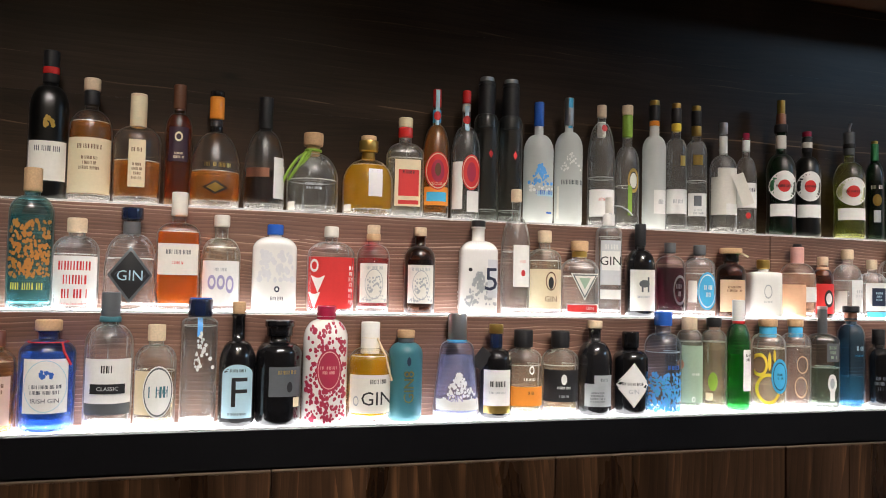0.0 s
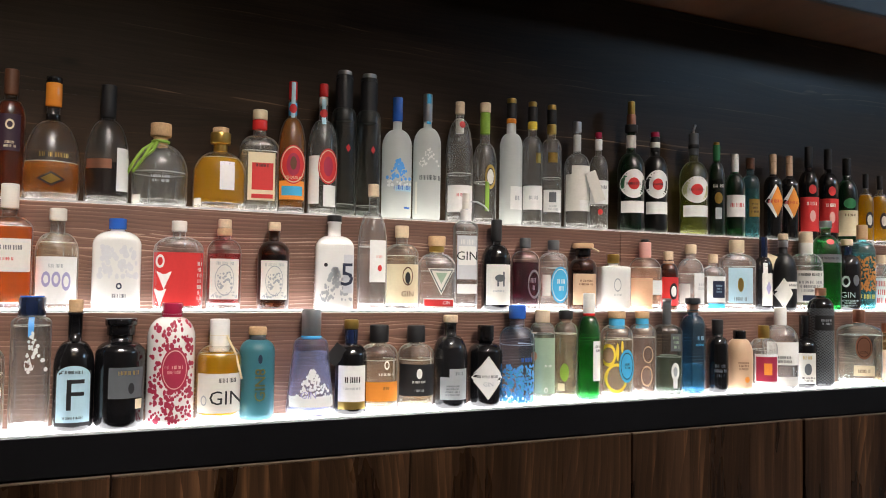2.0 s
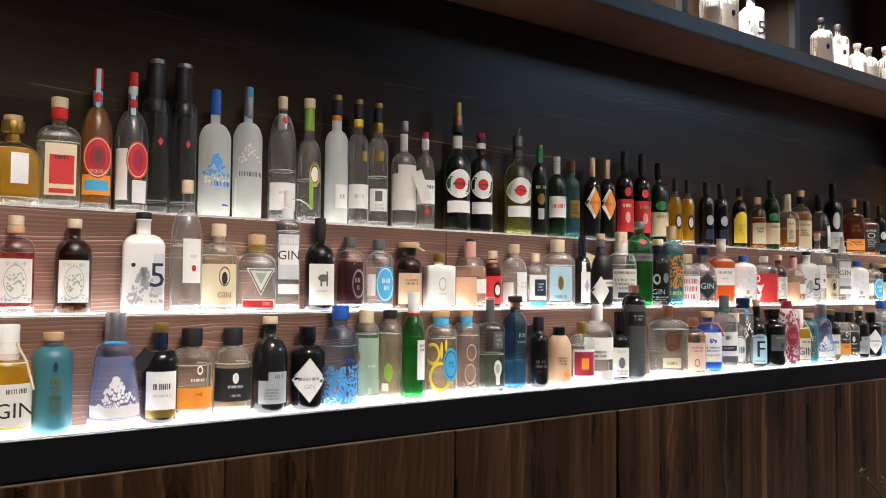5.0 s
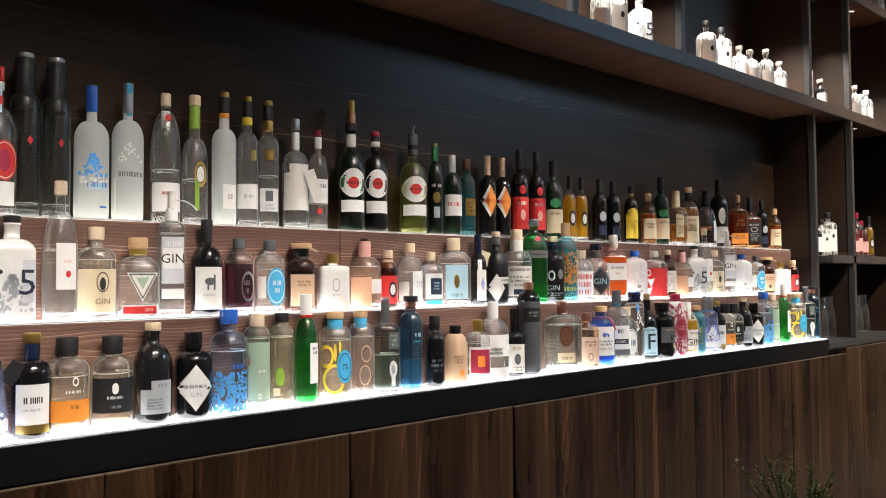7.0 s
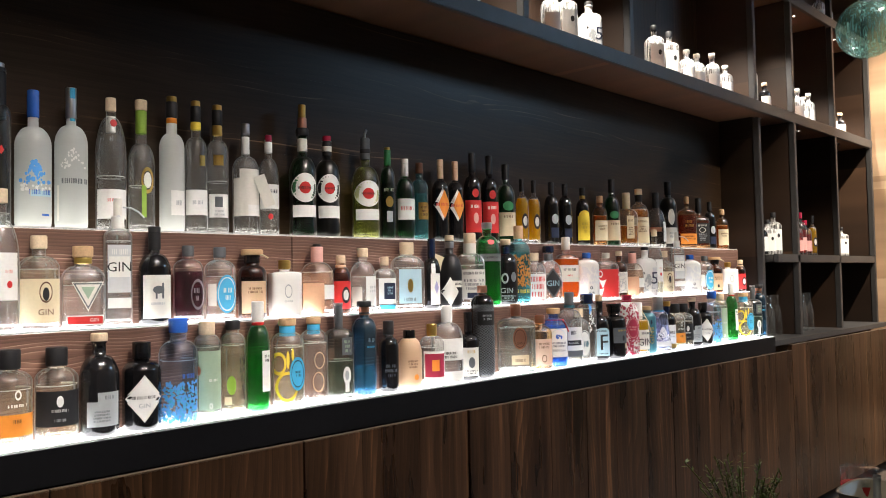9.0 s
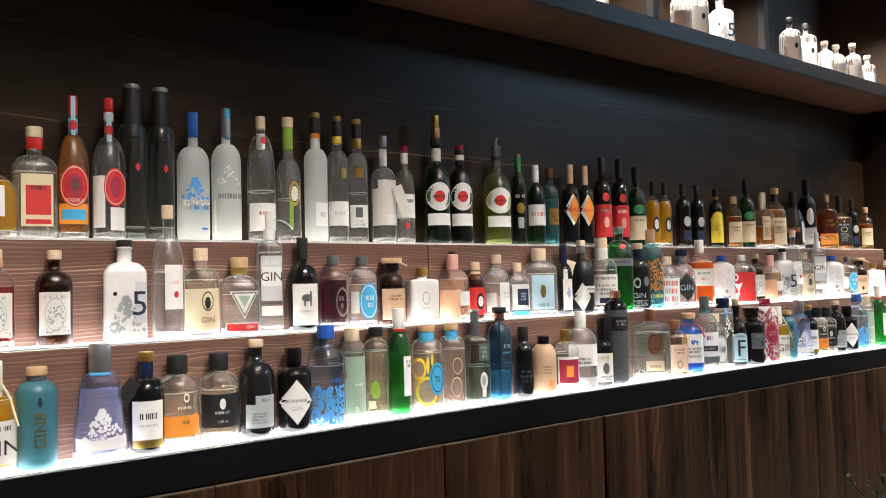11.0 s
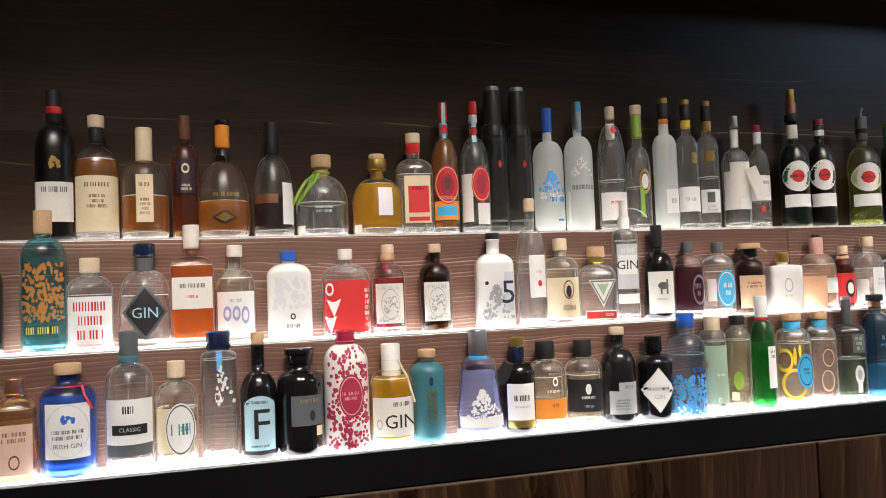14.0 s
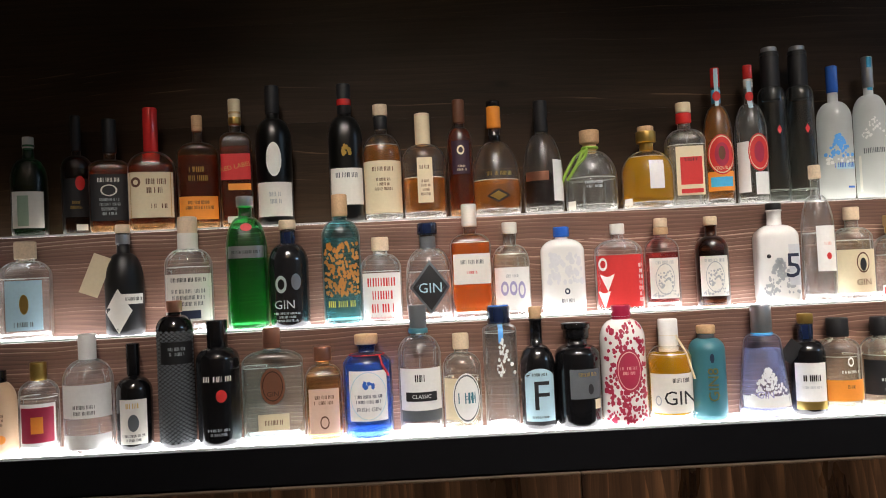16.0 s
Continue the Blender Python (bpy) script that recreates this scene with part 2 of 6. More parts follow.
def box_bm(x0, x1, y0, y1, z0, z1, bevel=0.0):
    bm = bmesh.new()
    bmesh.ops.create_cube(bm, size=1)
    for v in bm.verts:
        v.co = Vector((x0 if v.co.x < 0 else x1, y0 if v.co.y < 0 else y1, z0 if v.co.z < 0 else z1))
    if bevel:
        bmesh.ops.bevel(bm, geom=bm.edges[:], offset=bevel, segments=2, affect="EDGES", clamp_overlap=True)
    return bm


def slab(name, x0, x1, y0, y1, z0, z1, mat, label="", category="", kind="structure", bevel=0.0, parent=None):
    cx, cy = (x0 + x1) / 2, (y0 + y1) / 2
    ob = part(name, box_bm(x0 - cx, x1 - cx, y0 - cy, y1 - cy, 0, z1 - z0, bevel), mat, parent)
    ob.location = Vector((cx, cy, z0)) - (parent.location if parent else Vector())
    if parent is None:
        tagged(ob, label, category, kind=kind)
    elif label:
        ob["label"] = label
    return ob


def thing(name, label, category, at, group="", rz=0.0):
    ob = new(name)
    ob.location, ob.rotation_euler = at, (0, 0, rz)
    return tagged(ob, label, category, group)


# ---- the setting ----
X0, X1 = -2.75, 3.88       # the lit shelf's ends
slab("floor", -5.5, 8.0, -6.5, 0.6, -0.1, 0.0, FLOORM, "dark stone floor of the bar", "floor")
slab("ceiling", -5.5, 8.0, -6.5, 0.6, CEIL, CEIL + 0.1, PLASTER, "dim plastered ceiling", "ceiling")
slab("wall_south", -5.5, 8.0, -6.6, -6.5, 0, CEIL, PLASTER, "plain brown plastered wall", "wall")
slab("wall_west", -5.6, -5.5, -6.6, 0.6, 0, CEIL, PLASTER, "plain brown plastered wall", "wall")
slab("wall_east", 8.0, 8.1, -6.6, 0.6, 0, CEIL, PLASTER, "plain brown plastered wall", "wall")
back = slab("wall_north", -5.5, 8.0, 0.5, 0.6, 0, CEIL, PLASTER, "wall behind the back bar", "wall")
# planks of the dark wall above the bottles
pz = 1.60
for i, ph in enumerate((0.29, 0.27, 0.26)):
    slab("plank", X0, 3.96, 0.27, 0.30, pz, pz + ph - 0.0001, WALLW, parent=back)
    pz += ph

def front_y(x):
    """The lowest shelf's front edge: it runs slightly out of line with the wall past the middle."""
    return -0.058 - 0.020 * max(0.0, x - 0.6)


def strip(name, y0, y1, z0, z1, mat, label, category, parent=None):
    """A long bar that follows the front edge, from y0 to y1 behind it (y1 None: to the riser)."""
    xs = (X0, 0.6, 3.74)
    verts = [v for x in xs for v in ((x, front_y(x) + y0, z0), (x, 0.05 if y1 is None else front_y(x) + y1, z0), (x, 0.05 if y1 is None else front_y(x) + y1, z1), (x, front_y(x) + y0, z1))]
    faces = [(3, 2, 1, 0), (8, 9, 10, 11)]
    for k in (0, 4):
        faces += [(k + i, k + (i + 1) % 4, k + 4 + (i + 1) % 4, k + 4 + i) for i in range(4)]
    ob = link_mesh(name, verts, faces, mat, parent)
    return ob if parent else tagged(ob, label, category, kind="structure")


# stepped risers and lit shelves
LOW, MID, TOP = (0.0, 1.10), (0.1, 1.356), (0.2, 1.612)
sh = strip("lit_shelf_low", 0.004, None, 1.096, 1.10, LIT, "glowing white acrylic shelf under the bottles", "shelf")
strip("lip", 0.0, 0.0039, 1.096, 1.1004, LIP, "", "", sh)
for nm, y, z, y1, mat in (("lit_shelf_middle", 0.042, 1.356, 0.15, LIT), ("lit_shelf_top", 0.142, 1.612, 0.27, LITTOP)):
    sh = slab(nm, X0, X1, y + 0.004, y1, z - 0.004, z, mat, "glowing white acrylic shelf under the bottles", "shelf")
    slab("lip", X0, X1, y, y + 0.0039, z - 0.004, z + 0.0004, LIP, parent=sh, bevel=0.0008)
for nm, y, z0, z1 in (("riser_low", 0.05, 1.10, 1.351), ("riser_middle", 0.15, 1.356, 1.607)):
    r = slab(nm, X0, X1, y + 0.003, y + 0.09, z0 - 0.05, z1 - 0.001, BLACK, "wood-clad riser between the lit shelves", "riser")
    for a, c in ((X0, -2.35), (-2.35, 0.78), (0.78, 2.9), (2.9, X1)) if nm == "riser_low" else ((X0, -1.75), (-1.75, 0.57), (0.57, 2.35), (2.35, X1)):
        slab("board", a + 0.001, c - 0.001, y - 0.012, y + 0.003, z0 + 0.001, z1, RISER, parent=r, bevel=0.0015)
slab("shelf_carcass", X0, 3.74, -0.045, 0.27, 0.06, 1.094, BLACK, "dark carcass under the lit shelf", "carcass")
strip("counter_edge", -0.006, 0.012, 1.012, 1.0955, BLACK, "black steel edge along the lit shelf", "edge")
slab("plinth", X0, 6.0, -0.03, 0.0, 0.0, 0.08, BLACK, "black plinth under the cabinet fronts", "plinth")
slab("end_panel", X0 - 0.04, X0 - 0.001, -0.066, 0.30, 0, 2.42, DOORW, "dark wooden end panel of the back bar", "panel")
# cabinet fronts
JOINTS = [X0] + [-2.35 + 0.699 * k for k in range(12)] + [5.93]
for a, c in zip(JOINTS, JOINTS[1:]):
    w, high = c - a, 0.919 if a < 3.9 else 0.950
    cab = thing("cabinet_front", "dark brown stained wooden cabinet front with upright grain", "cabinet", (a + w / 2, front_y(a + w / 2) - 0.002, 0.085), "cabinet fronts")
    cab.rotation_euler.z = -0.020 if a > 0.5 else 0.0
    cuts = [-w / 2 + 0.0015, -w * 0.19, w * 0.16, w / 2 - 0.0015]
    for p, q in zip(cuts, cuts[1:]):
        part("board", box_bm(p, q, -0.016, 0.010, 0, high, 0.0012), DOORW, cab)
    # thin pale strip in place of the light caught by the edge
    part("top_highlight", box_bm(-w / 2 + 0.0015, w / 2 - 0.0015, -0.0172, 0.0, high + 0.0002, high + 0.0030, 0.0008), EDGEGLINT, cab, "pale strip coloured as the highlight on the top edge")

# upper shelf and steel frame
def beam(name, x0, x1, y0, y1, z0, z1, label, mat=STEEL):
    return slab(name, x0, x1, y0, y1, z0, z1, mat, label, "frame", bevel=0.003)


slab("upper_shelf", -0.35, 5.95, -0.03, 0.30, 2.425, 2.475, SHELFW, "reddish brown wooden shelf over the bottle wall", "shelf")
beam("frame_rail", -0.35, 5.95, -0.06, -0.032, 2.418, 2.482, "dark steel rail along the upper shelf")
slab("upper_shelf_high", -0.35, 5.95, -0.03, 0.30, 3.215, 3.255, SHELFW, "brown wooden shelf high on the wall", "shelf")
beam("frame_rail", -0.35, 5.95, -0.06, -0.032, 3.20, 3.265, "dark steel rail along the high shelf")
for x, z0 in ((0.72, 2.483), (1.56, 2.483), (2.36, 2.483), (3.75, 1.101), (4.34, 1.073), (5.11, 1.073), (5.92, 1.073)):
    for a, c in ((z0, 2.417), (2.483, 3.199), (3.266, CEIL - 0.001)):
        px, py = (3.975, 0.018) if x == 3.75 and c < 2.45 else (x, -0.06)
        if c > a:
            beam("frame_post", px - 0.018, px + 0.018, py, py + 0.036, a, c, "square dark steel upright of the shelving frame")
    if x == 3.75:
        slab("divider", 3.961, 3.989, 0.056, 0.29, 1.10, 2.424, PANELW, "dark wooden divider panel beside the bottles", "panel")
    elif x > 3.7:
        slab("divider", x - 0.014, x + 0.014, -0.022, 0.29, 1.073, 1.53, PANELW, "dark wooden divider panel", "panel")
        slab("divider", x - 0.014, x + 0.014, -0.022, 0.29, 1.575, 2.424, PANELW, "dark wooden divider panel", "panel")
    slab("divider", x - 0.014, x + 0.014, -0.022, 0.29, 2.476, 3.214, PANELW, "brown wooden divider panel", "panel")
for i in range(14):
    a = -0.35 + i * 0.45
    slab("plank", a + 0.001, a + 0.449, 0.30, 0.32, 2.43, CEIL, PANELW, parent=back, bevel=0.001)
for i in range(5):
    a = 3.96 + i * 0.4
    slab("plank", a + 0.001, a + 0.399, 0.30, 0.32, 1.08, 2.43, PANELW, parent=back, bevel=0.001)
slab("side_shelf", 3.995, 5.90, -0.03, 0.29, 1.532, 1.574, STEEL, "dark shelf of the side rack", "shelf", bevel=0.002)
beam("frame_rail", 3.995, 5.90, -0.06, -0.031, 1.528, 1.578, "dark steel rail of the side rack")
slab("side_shelf_low", 3.745, 5.95, -0.120, 0.29, 1.040, 1.072, STEEL, "dark base shelf of the side rack", "shelf", bevel=0.002)
slab("wall_end", 5.97, 6.3, -0.75, 0.5, 0, CEIL, PALEW, "pale upright timber end wall", "wall")

# ---- bottles ----
COL = {
    "white": (0.80, 0.80, 0.78), "cream": (0.72, 0.62, 0.42), "paper": (0.74, 0.72, 0.66), "grey": (0.38, 0.41, 0.43), "black": (0.006, 0.006, 0.007),
    "ink": (0.012, 0.012, 0.014), "red": (0.62, 0.03, 0.03), "crimson": (0.36, 0.02, 0.06), "orange": (0.85, 0.30, 0.04), "gold": (0.62, 0.42, 0.12),
    "yellow": (0.85, 0.62, 0.06), "blue": (0.03, 0.13, 0.55), "sky": (0.06, 0.42, 0.72), "teal": (0.045, 0.17, 0.21), "pale_blue": (0.42, 0.62, 0.72),
    "green": (0.03, 0.22, 0.08), "sage": (0.33, 0.45, 0.33), "lime": (0.25, 0.42, 0.05), "cork": (0.58, 0.38, 0.21), "pale_cork": (0.72, 0.57, 0.40),
    "tan": (0.62, 0.42, 0.27), "pink": (0.72, 0.40, 0.36), "peach": (0.80, 0.48, 0.30), "brown": (0.12, 0.045, 0.02), "navy": (0.010, 0.018, 0.050),
    "silver": (0.55, 0.57, 0.60), "copper": (0.62, 0.30, 0.20), "slate": (0.10, 0.11, 0.12), "purple": (0.03, 0.010, 0.024), "ochre": (0.50, 0.20, 0.035), "lilac": (0.35, 0.33, 0.55), "kraft": (0.66, 0.46, 0.36), "pale_grey": (0.58, 0.60, 0.63), "mist": (0.64, 0.65, 0.68), "azure": (0.10, 0.38, 0.85),
}
METALS = ("silver", "copper", "gold")
GLASS = {
    "clear": (0.96, 0.98, 0.97), "blue": (0.60, 0.76, 0.99), "royal": (0.16, 0.36, 0.98), "teal": (0.28, 0.72, 0.78), "green": (0.06, 0.55, 0.14), "bottle": (0.02, 0.16, 0.05),
    "amber": (0.85, 0.55, 0.28), "brown": (0.18, 0.06, 0.02), "smoke": (0.46, 0.50, 0.47), "navy": (0.12, 0.36, 0.62), "aqua": (0.78, 0.95, 0.94), "olive": (0.75, 0.80, 0.35),
    "dark": (0.012, 0.014, 0.012), "ice": (0.88, 0.91, 0.90), "lilac": (0.72, 0.78, 0.99), "pale": (0.97, 0.98, 0.98),
}
LIQ = {
    "water": (0.97, 0.98, 0.98), "amber": (0.86, 0.40, 0.055), "gold": (1.0, 0.62, 0.01), "straw": (0.98, 0.92, 0.74), "red": (0.82, 0.12, 0.12), "orange": (1.0, 0.27, 0.02),
    "rum": (0.66, 0.17, 0.05), "cola": (0.20, 0.06, 0.025), "blue": (0.42, 0.68, 0.99), "green": (0.25, 0.82, 0.30), "teal": (0.55, 0.88, 0.92), "sloe": (0.30, 0.05, 0.12),
    "peach": (0.98, 0.76, 0.60), "lime": (0.75, 0.80, 0.35), "sage": (0.68, 0.80, 0.66), "lilac": (0.78, 0.82, 0.99), "blush": (0.98, 0.86, 0.80),
}


CLOUDY = {"water": 0.015, "orange": 0.34, "gold": 0.34, "amber": 0.22, "rum": 0.10, "peach": 0.2, "blue": 0.2, "lilac": 0.2, "red": 0.12}


def paint(c):
    return plain("print_" + c, COL[c], 0.32 if c in METALS else 0.55, 0.9 if c in METALS else 0.0, 0.07, 140)


def coat(c):
    return plain("lacquer_" + c, COL[c], 0.14, 0.0, 0.06, 40, 0.8)


def section(n, d, segs=28):
    """One turn of a rounded cross-section: n 2 is round, larger n is squarer; d: depth over width."""
    out = []
    for i in range(segs):
        a = 2 * math.pi * (i + 0.5) / segs
        c, s = math.cos(a), math.sin(a)
        out.append((math.copysign(abs(c) ** (2 / n), c), math.copysign(abs(s) ** (2 / n), s) * d))
    return out


def lathe(prof, segs=28):
    """prof: rows of (half width, z, n, d)."""
    verts, faces = [], []
    for r, z, n, d in prof:
        verts += [(x * r, y * r, z) for x, y in section(n, d, segs)]
    for k in range(len(prof) - 1):
        for i in range(segs):
            j = (i + 1) % segs
            faces.append((k * segs + i, k * segs + j, (k + 1) * segs + j, (k + 1) * segs + i))
    faces.append(tuple(range(segs - 1, -1, -1)))
    faces.append(tuple((len(prof) - 1) * segs + i for i in range(segs)))
    return verts, faces


class Form:
    """A bottle's outline: bt body top, st shoulder top, nr neck half width, ct neck top, foot taper, bell flare, n and d of the section."""

    def __init__(self, w, h, bt=0.6, st=0.72, nr=0.34, ct=0.92, n=2.0, d=1.0, bell=1.0, waist=1.0, bulge=0.0):
        self.a, self.h = w / 2, h
        a = self.a
        rows = [(0.90 * a, 0.0, n, d), (0.975 * a, 0.006, n, d), (a, 0.016, n, d)]
        for i in range(1, 7):
            f = i / 6
            r = a * (1 + (bell - 1) * f) * (1 + (waist - 1) * math.sin(math.pi * f)) * (1 + bulge * math.sin(math.pi * f))
            rows.append((r, 0.016 + f * (bt * h - 0.016), n, d))
        rb = rows[-1][0]
        for i in range(1, 8):
            f = i / 7
            q = math.sin(f * math.pi / 2)
            r = rb + (nr * a - rb) * (1 - math.cos(f * math.pi / 2)) ** 0.9
            m = n + (2 - n) * f
            rows.append((r, bt * h + (st - bt) * h * q, m, d + (1 - d) * f))
        rows.append((nr * a * 0.96, (st + 0.4 * (ct - st)) * h, 2, 1))
        rows.append((nr * a * 0.98, (ct - 0.02) * h, 2, 1))
        rows.append((nr * a * 1.10, (ct - 0.015) * h, 2, 1))
        rows.append((nr * a * 1.08, ct * h, 2, 1))
        self.rows, self.nr, self.ct = rows, nr * a, ct

    def at(self, z):
        rows = self.rows
        for (r0, z0, n0, d0), (r1, z1, n1, d1) in zip(rows, rows[1:]):
            if z <= z1:
                f = (z - z0) / max(1e-6, z1 - z0)
                f = max(0.0, f)
                return r0 + (r1 - r0) * f, n0 + (n1 - n0) * f, d0 + (d1 - d0) * f
        return rows[-1][0], 2, 1

    def front(self, x, z, off):
        r, n, d = self.at(z)
        r, b = r + off, r * d + off
        u = min(0.985, abs(x) / r)
        return -b * (1 - u ** n) ** (1 / n)


def wrap(form, pts, faces, off):
    return [(max(-form.at(z)[0] * 0.97, min(form.at(z)[0] * 0.97, x)), form.front(x, z, off), z) for x, z in pts], faces


def grid2(x0, x1, z0, z1, nx=10, nz=3):
    pts = [(x0 + (x1 - x0) * i / nx, z0 + (z1 - z0) * j / nz) for j in range(nz + 1) for i in range(nx + 1)]
    fs = [(j * (nx + 1) + i, j * (nx + 1) + i + 1, (j + 1) * (nx + 1) + i + 1, (j + 1) * (nx + 1) + i) for j in range(nz) for i in range(nx)]
    return pts, fs


def disc2(cx, cz, rx, rz, corners=24, rings=3, turn=0.0, power=1.0, inner=0.0):
    pts, fs = [], []
    for k in range(rings + 1):
        f = inner + (1 - inner) * k / rings
        for i in range(corners):
            a = 2 * math.pi * i / corners + turn
            c, s = math.cos(a), math.sin(a)
            q = (abs(c) ** power + abs(s) ** power) ** (-1 / power) if power != 2 else 1
            pts.append((cx + f * rx * q * c, cz + f * rz * q * s))
    for k in range(rings):
        for i in range(corners):
            j = (i + 1) % corners
            fs.append((k * corners + i, k * corners + j, (k + 1) * corners + j, (k + 1) * corners + i))
    return pts, fs


def text2(word, cx, cz, size, turn=0.0, stretch=1.0):
    """The outlines of a word as flat points, cut into a mesh."""
    cu = bpy.data.curves.new("word", "FONT")
    cu.body, cu.size, cu.align_x, cu.align_y, cu.resolution_u = word, size, "CENTER", "CENTER", 2
    ob = bpy.data.objects.new("word", cu)
    scene.collection.objects.link(ob)
    bm = bmesh.new()
    bm.from_mesh(ob.to_mesh())
    lo, hi = min(v.co.x for v in bm.verts), max(v.co.x for v in bm.verts)
    cuts = max(2, int((hi - lo) / 0.004))
    for i in range(1, cuts):
        bmesh.ops.bisect_plane(bm, geom=bm.verts[:] + bm.edges[:] + bm.faces[:], plane_co=(lo + (hi - lo) * i / cuts, 0, 0), plane_no=(1, 0, 0))
    if turn:
        lo, hi = min(v.co.y for v in bm.verts), max(v.co.y for v in bm.verts)
        for i in range(1, 6):
            bmesh.ops.bisect_plane(bm, geom=bm.verts[:] + bm.edges[:] + bm.faces[:], plane_co=(0, lo + (hi - lo) * i / 6, 0), plane_no=(0, 1, 0))
    bm.verts.index_update()
    me = bpy.data.meshes.new("word_cut")
    bm.to_mesh(me)
    bm.free()
    c, s = math.cos(turn), math.sin(turn)
    pts = [(cx + c * v.co.x * stretch - s * v.co.y, cz + s * v.co.x * stretch + c * v.co.y) for v in me.vertices]
    fs = [tuple(p.vertices) for p in me.polygons]
    ob.to_mesh_clear()
    bpy.data.objects.remove(ob)
    bpy.data.curves.remove(cu)
    return pts, fs


def join2(items):
    pts, fs = [], []
    for p, f in items:
        k = len(pts)
        pts += p
        fs += [tuple(i + k for i in q) for q in f]
    return pts, fs


KINDS = {}


def kind(name, label, form, glass, liquid=None, cap=(), art=(), seal=None):
    KINDS[name] = (label, form, glass, liquid, cap, art, seal)


def build(name, w, h):
    """One bottle of that kind at the origin, with its parts."""
    label, f, glass, liquid, cap, art, seal = KINDS[name]
    form = Form(w, h, **f)
    root = tagged(new("bottle"), label, "bottle")
    if glass.startswith("matte_"):
        gm = plain("matte_" + glass[6:], COL[glass[6:]], 0.42, 0, 0.06, 30)
    elif glass.startswith("coat_"):
        gm = coat(glass[5:])
    elif glass.startswith("frost_"):
        gm = milky(glass, GLASS[glass[6:]], 0.72 if glass == "frost_clear" else 0.34)
    else:
        # bright and pale glass carry more of the painted light streaks
        bright = glass == "clear" and (liquid is None or liquid[0] in ("water", "straw", "sage", "blush"))
        gm = thin_glass("thin_" + glass + ("_bright" if bright else ""), [c ** 0.5 for c in GLASS[glass]], 0.32, 0.30 if glass == "pale" else 0.055 if bright else 0.016)
    verts, faces = lathe(list(form.rows))
    link_mesh("body", verts, faces, gm, root, True)
    if glass in GLASS and glass not in ("dark", "bottle", "brown", "pale"):
        rows = [(max(0.002, r - 0.0022), z, n, d) for r, z, n, d in form.rows[:3]]
        foot = [(rows[0][0], 0.0025, rows[0][2], rows[0][3]), rows[1], rows[2], (rows[2][0] * 0.72, 0.0175, rows[2][2], rows[2][3])]
        link_mesh("glass_base", *lathe(foot), thick_glass("base_" + glass, [c ** 0.3 for c in GLASS[glass]]), root, True, "thick glass foot")
    if liquid:
        lq, fill = liquid
        rows = [(r - 0.0030, z, n, d) for r, z, n, d in form.rows if 0.0185 < z < fill * h]
        r, n, d = form.at(fill * h)
        rows.append((r - 0.0030, fill * h, n, d))
        rows.insert(0, (rows[0][0] * 0.9, 0.0180, rows[0][2], rows[0][3]))
        rows = [(max(0.002, r), z, n, d) for r, z, n, d in rows]
        scatter = CLOUDY.get(lq, 0.06)
        link_mesh("liquid", *lathe(rows), liquid_mat("liquid_" + lq, LIQ[lq], 1.33, 0.8 if lq == "water" else 0.55, scatter), root, True)
        # pale-coloured ring standing in for the bright light line at the liquid's level
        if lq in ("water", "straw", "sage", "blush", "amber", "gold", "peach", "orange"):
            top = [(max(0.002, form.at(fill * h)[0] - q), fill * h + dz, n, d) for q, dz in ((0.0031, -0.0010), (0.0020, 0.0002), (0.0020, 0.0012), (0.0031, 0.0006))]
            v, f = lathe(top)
            link_mesh("level_glint", v, f[:-2], plain("painted_glint", (0.75, 0.74, 0.70), 0.15, 0, 0.1, 80), root, True, "pale ring coloured as the line of light at the liquid's level")
    for c, z0, z1, r in cap:
        ra = form.nr * r
        zz0, zz1 = z0 * h, z1 * h
        bev = min(0.003, (zz1 - zz0) * 0.2)
        rows = [(ra * 0.96, zz0, 2, 1), (ra, zz0 + bev, 2, 1), (ra, zz1 - bev, 2, 1), (ra * 0.97, zz1 - bev * 0.35, 2, 1), (ra * 0.88, zz1, 2, 1)]
        mat = plain("cork_" + c, COL[c], 0.8, 0, 0.28, 220) if "cork" in c else paint(c) if c in METALS else coat(c) if c in ("black", "navy", "red", "blue", "crimson", "orange") else paint(c)
        link_mesh("cap" if z1 > 0.985 else "neck_band", *lathe(rows, 24), mat, root, True)
    under = None
    for i, it in enumerate(art):
        k, c = it[0], it[-1]
        a, off = form.a, 0.0006 + 0.00045 * i
        if k == "r":
            g, nm = grid2(it[1] * a, it[2] * a, it[3] * h, it[4] * h, 12, 4), "label"
        elif k == "e":
            g, nm = disc2(it[1] * a, it[2] * h, it[3] * a, it[4] * h, 24, 3, 0, 2), "emblem"
        elif k == "o":
            g, nm = disc2(it[1] * a, it[2] * h, it[3] * a, it[4] * h, 28, 1, 0, 2, it[5]), "ring"
        elif k == "d":
            g, nm = disc2(it[1] * a, it[2] * h, it[3] * a, it[4] * h, 24, 3, 0, 1), "label"
        elif k == "v":
            g, nm = disc2(it[1] * a, it[2] * h, it[3] * a, it[4] * h, 3, 5, -math.pi / 2, 2, it[5]), "emblem"
        elif k == "t":
            g, nm = text2(it[1], it[2] * a, it[3] * h, it[4] * h, radians(it[5]) if len(it) > 6 else 0), "lettering"
        elif k == "b":
            rng = random.Random(i * 7 + len(name))
            x0, x1, z0, z1, rows = it[1] * a, it[2] * a, it[3] * h, it[4] * h, it[5]
            items = []
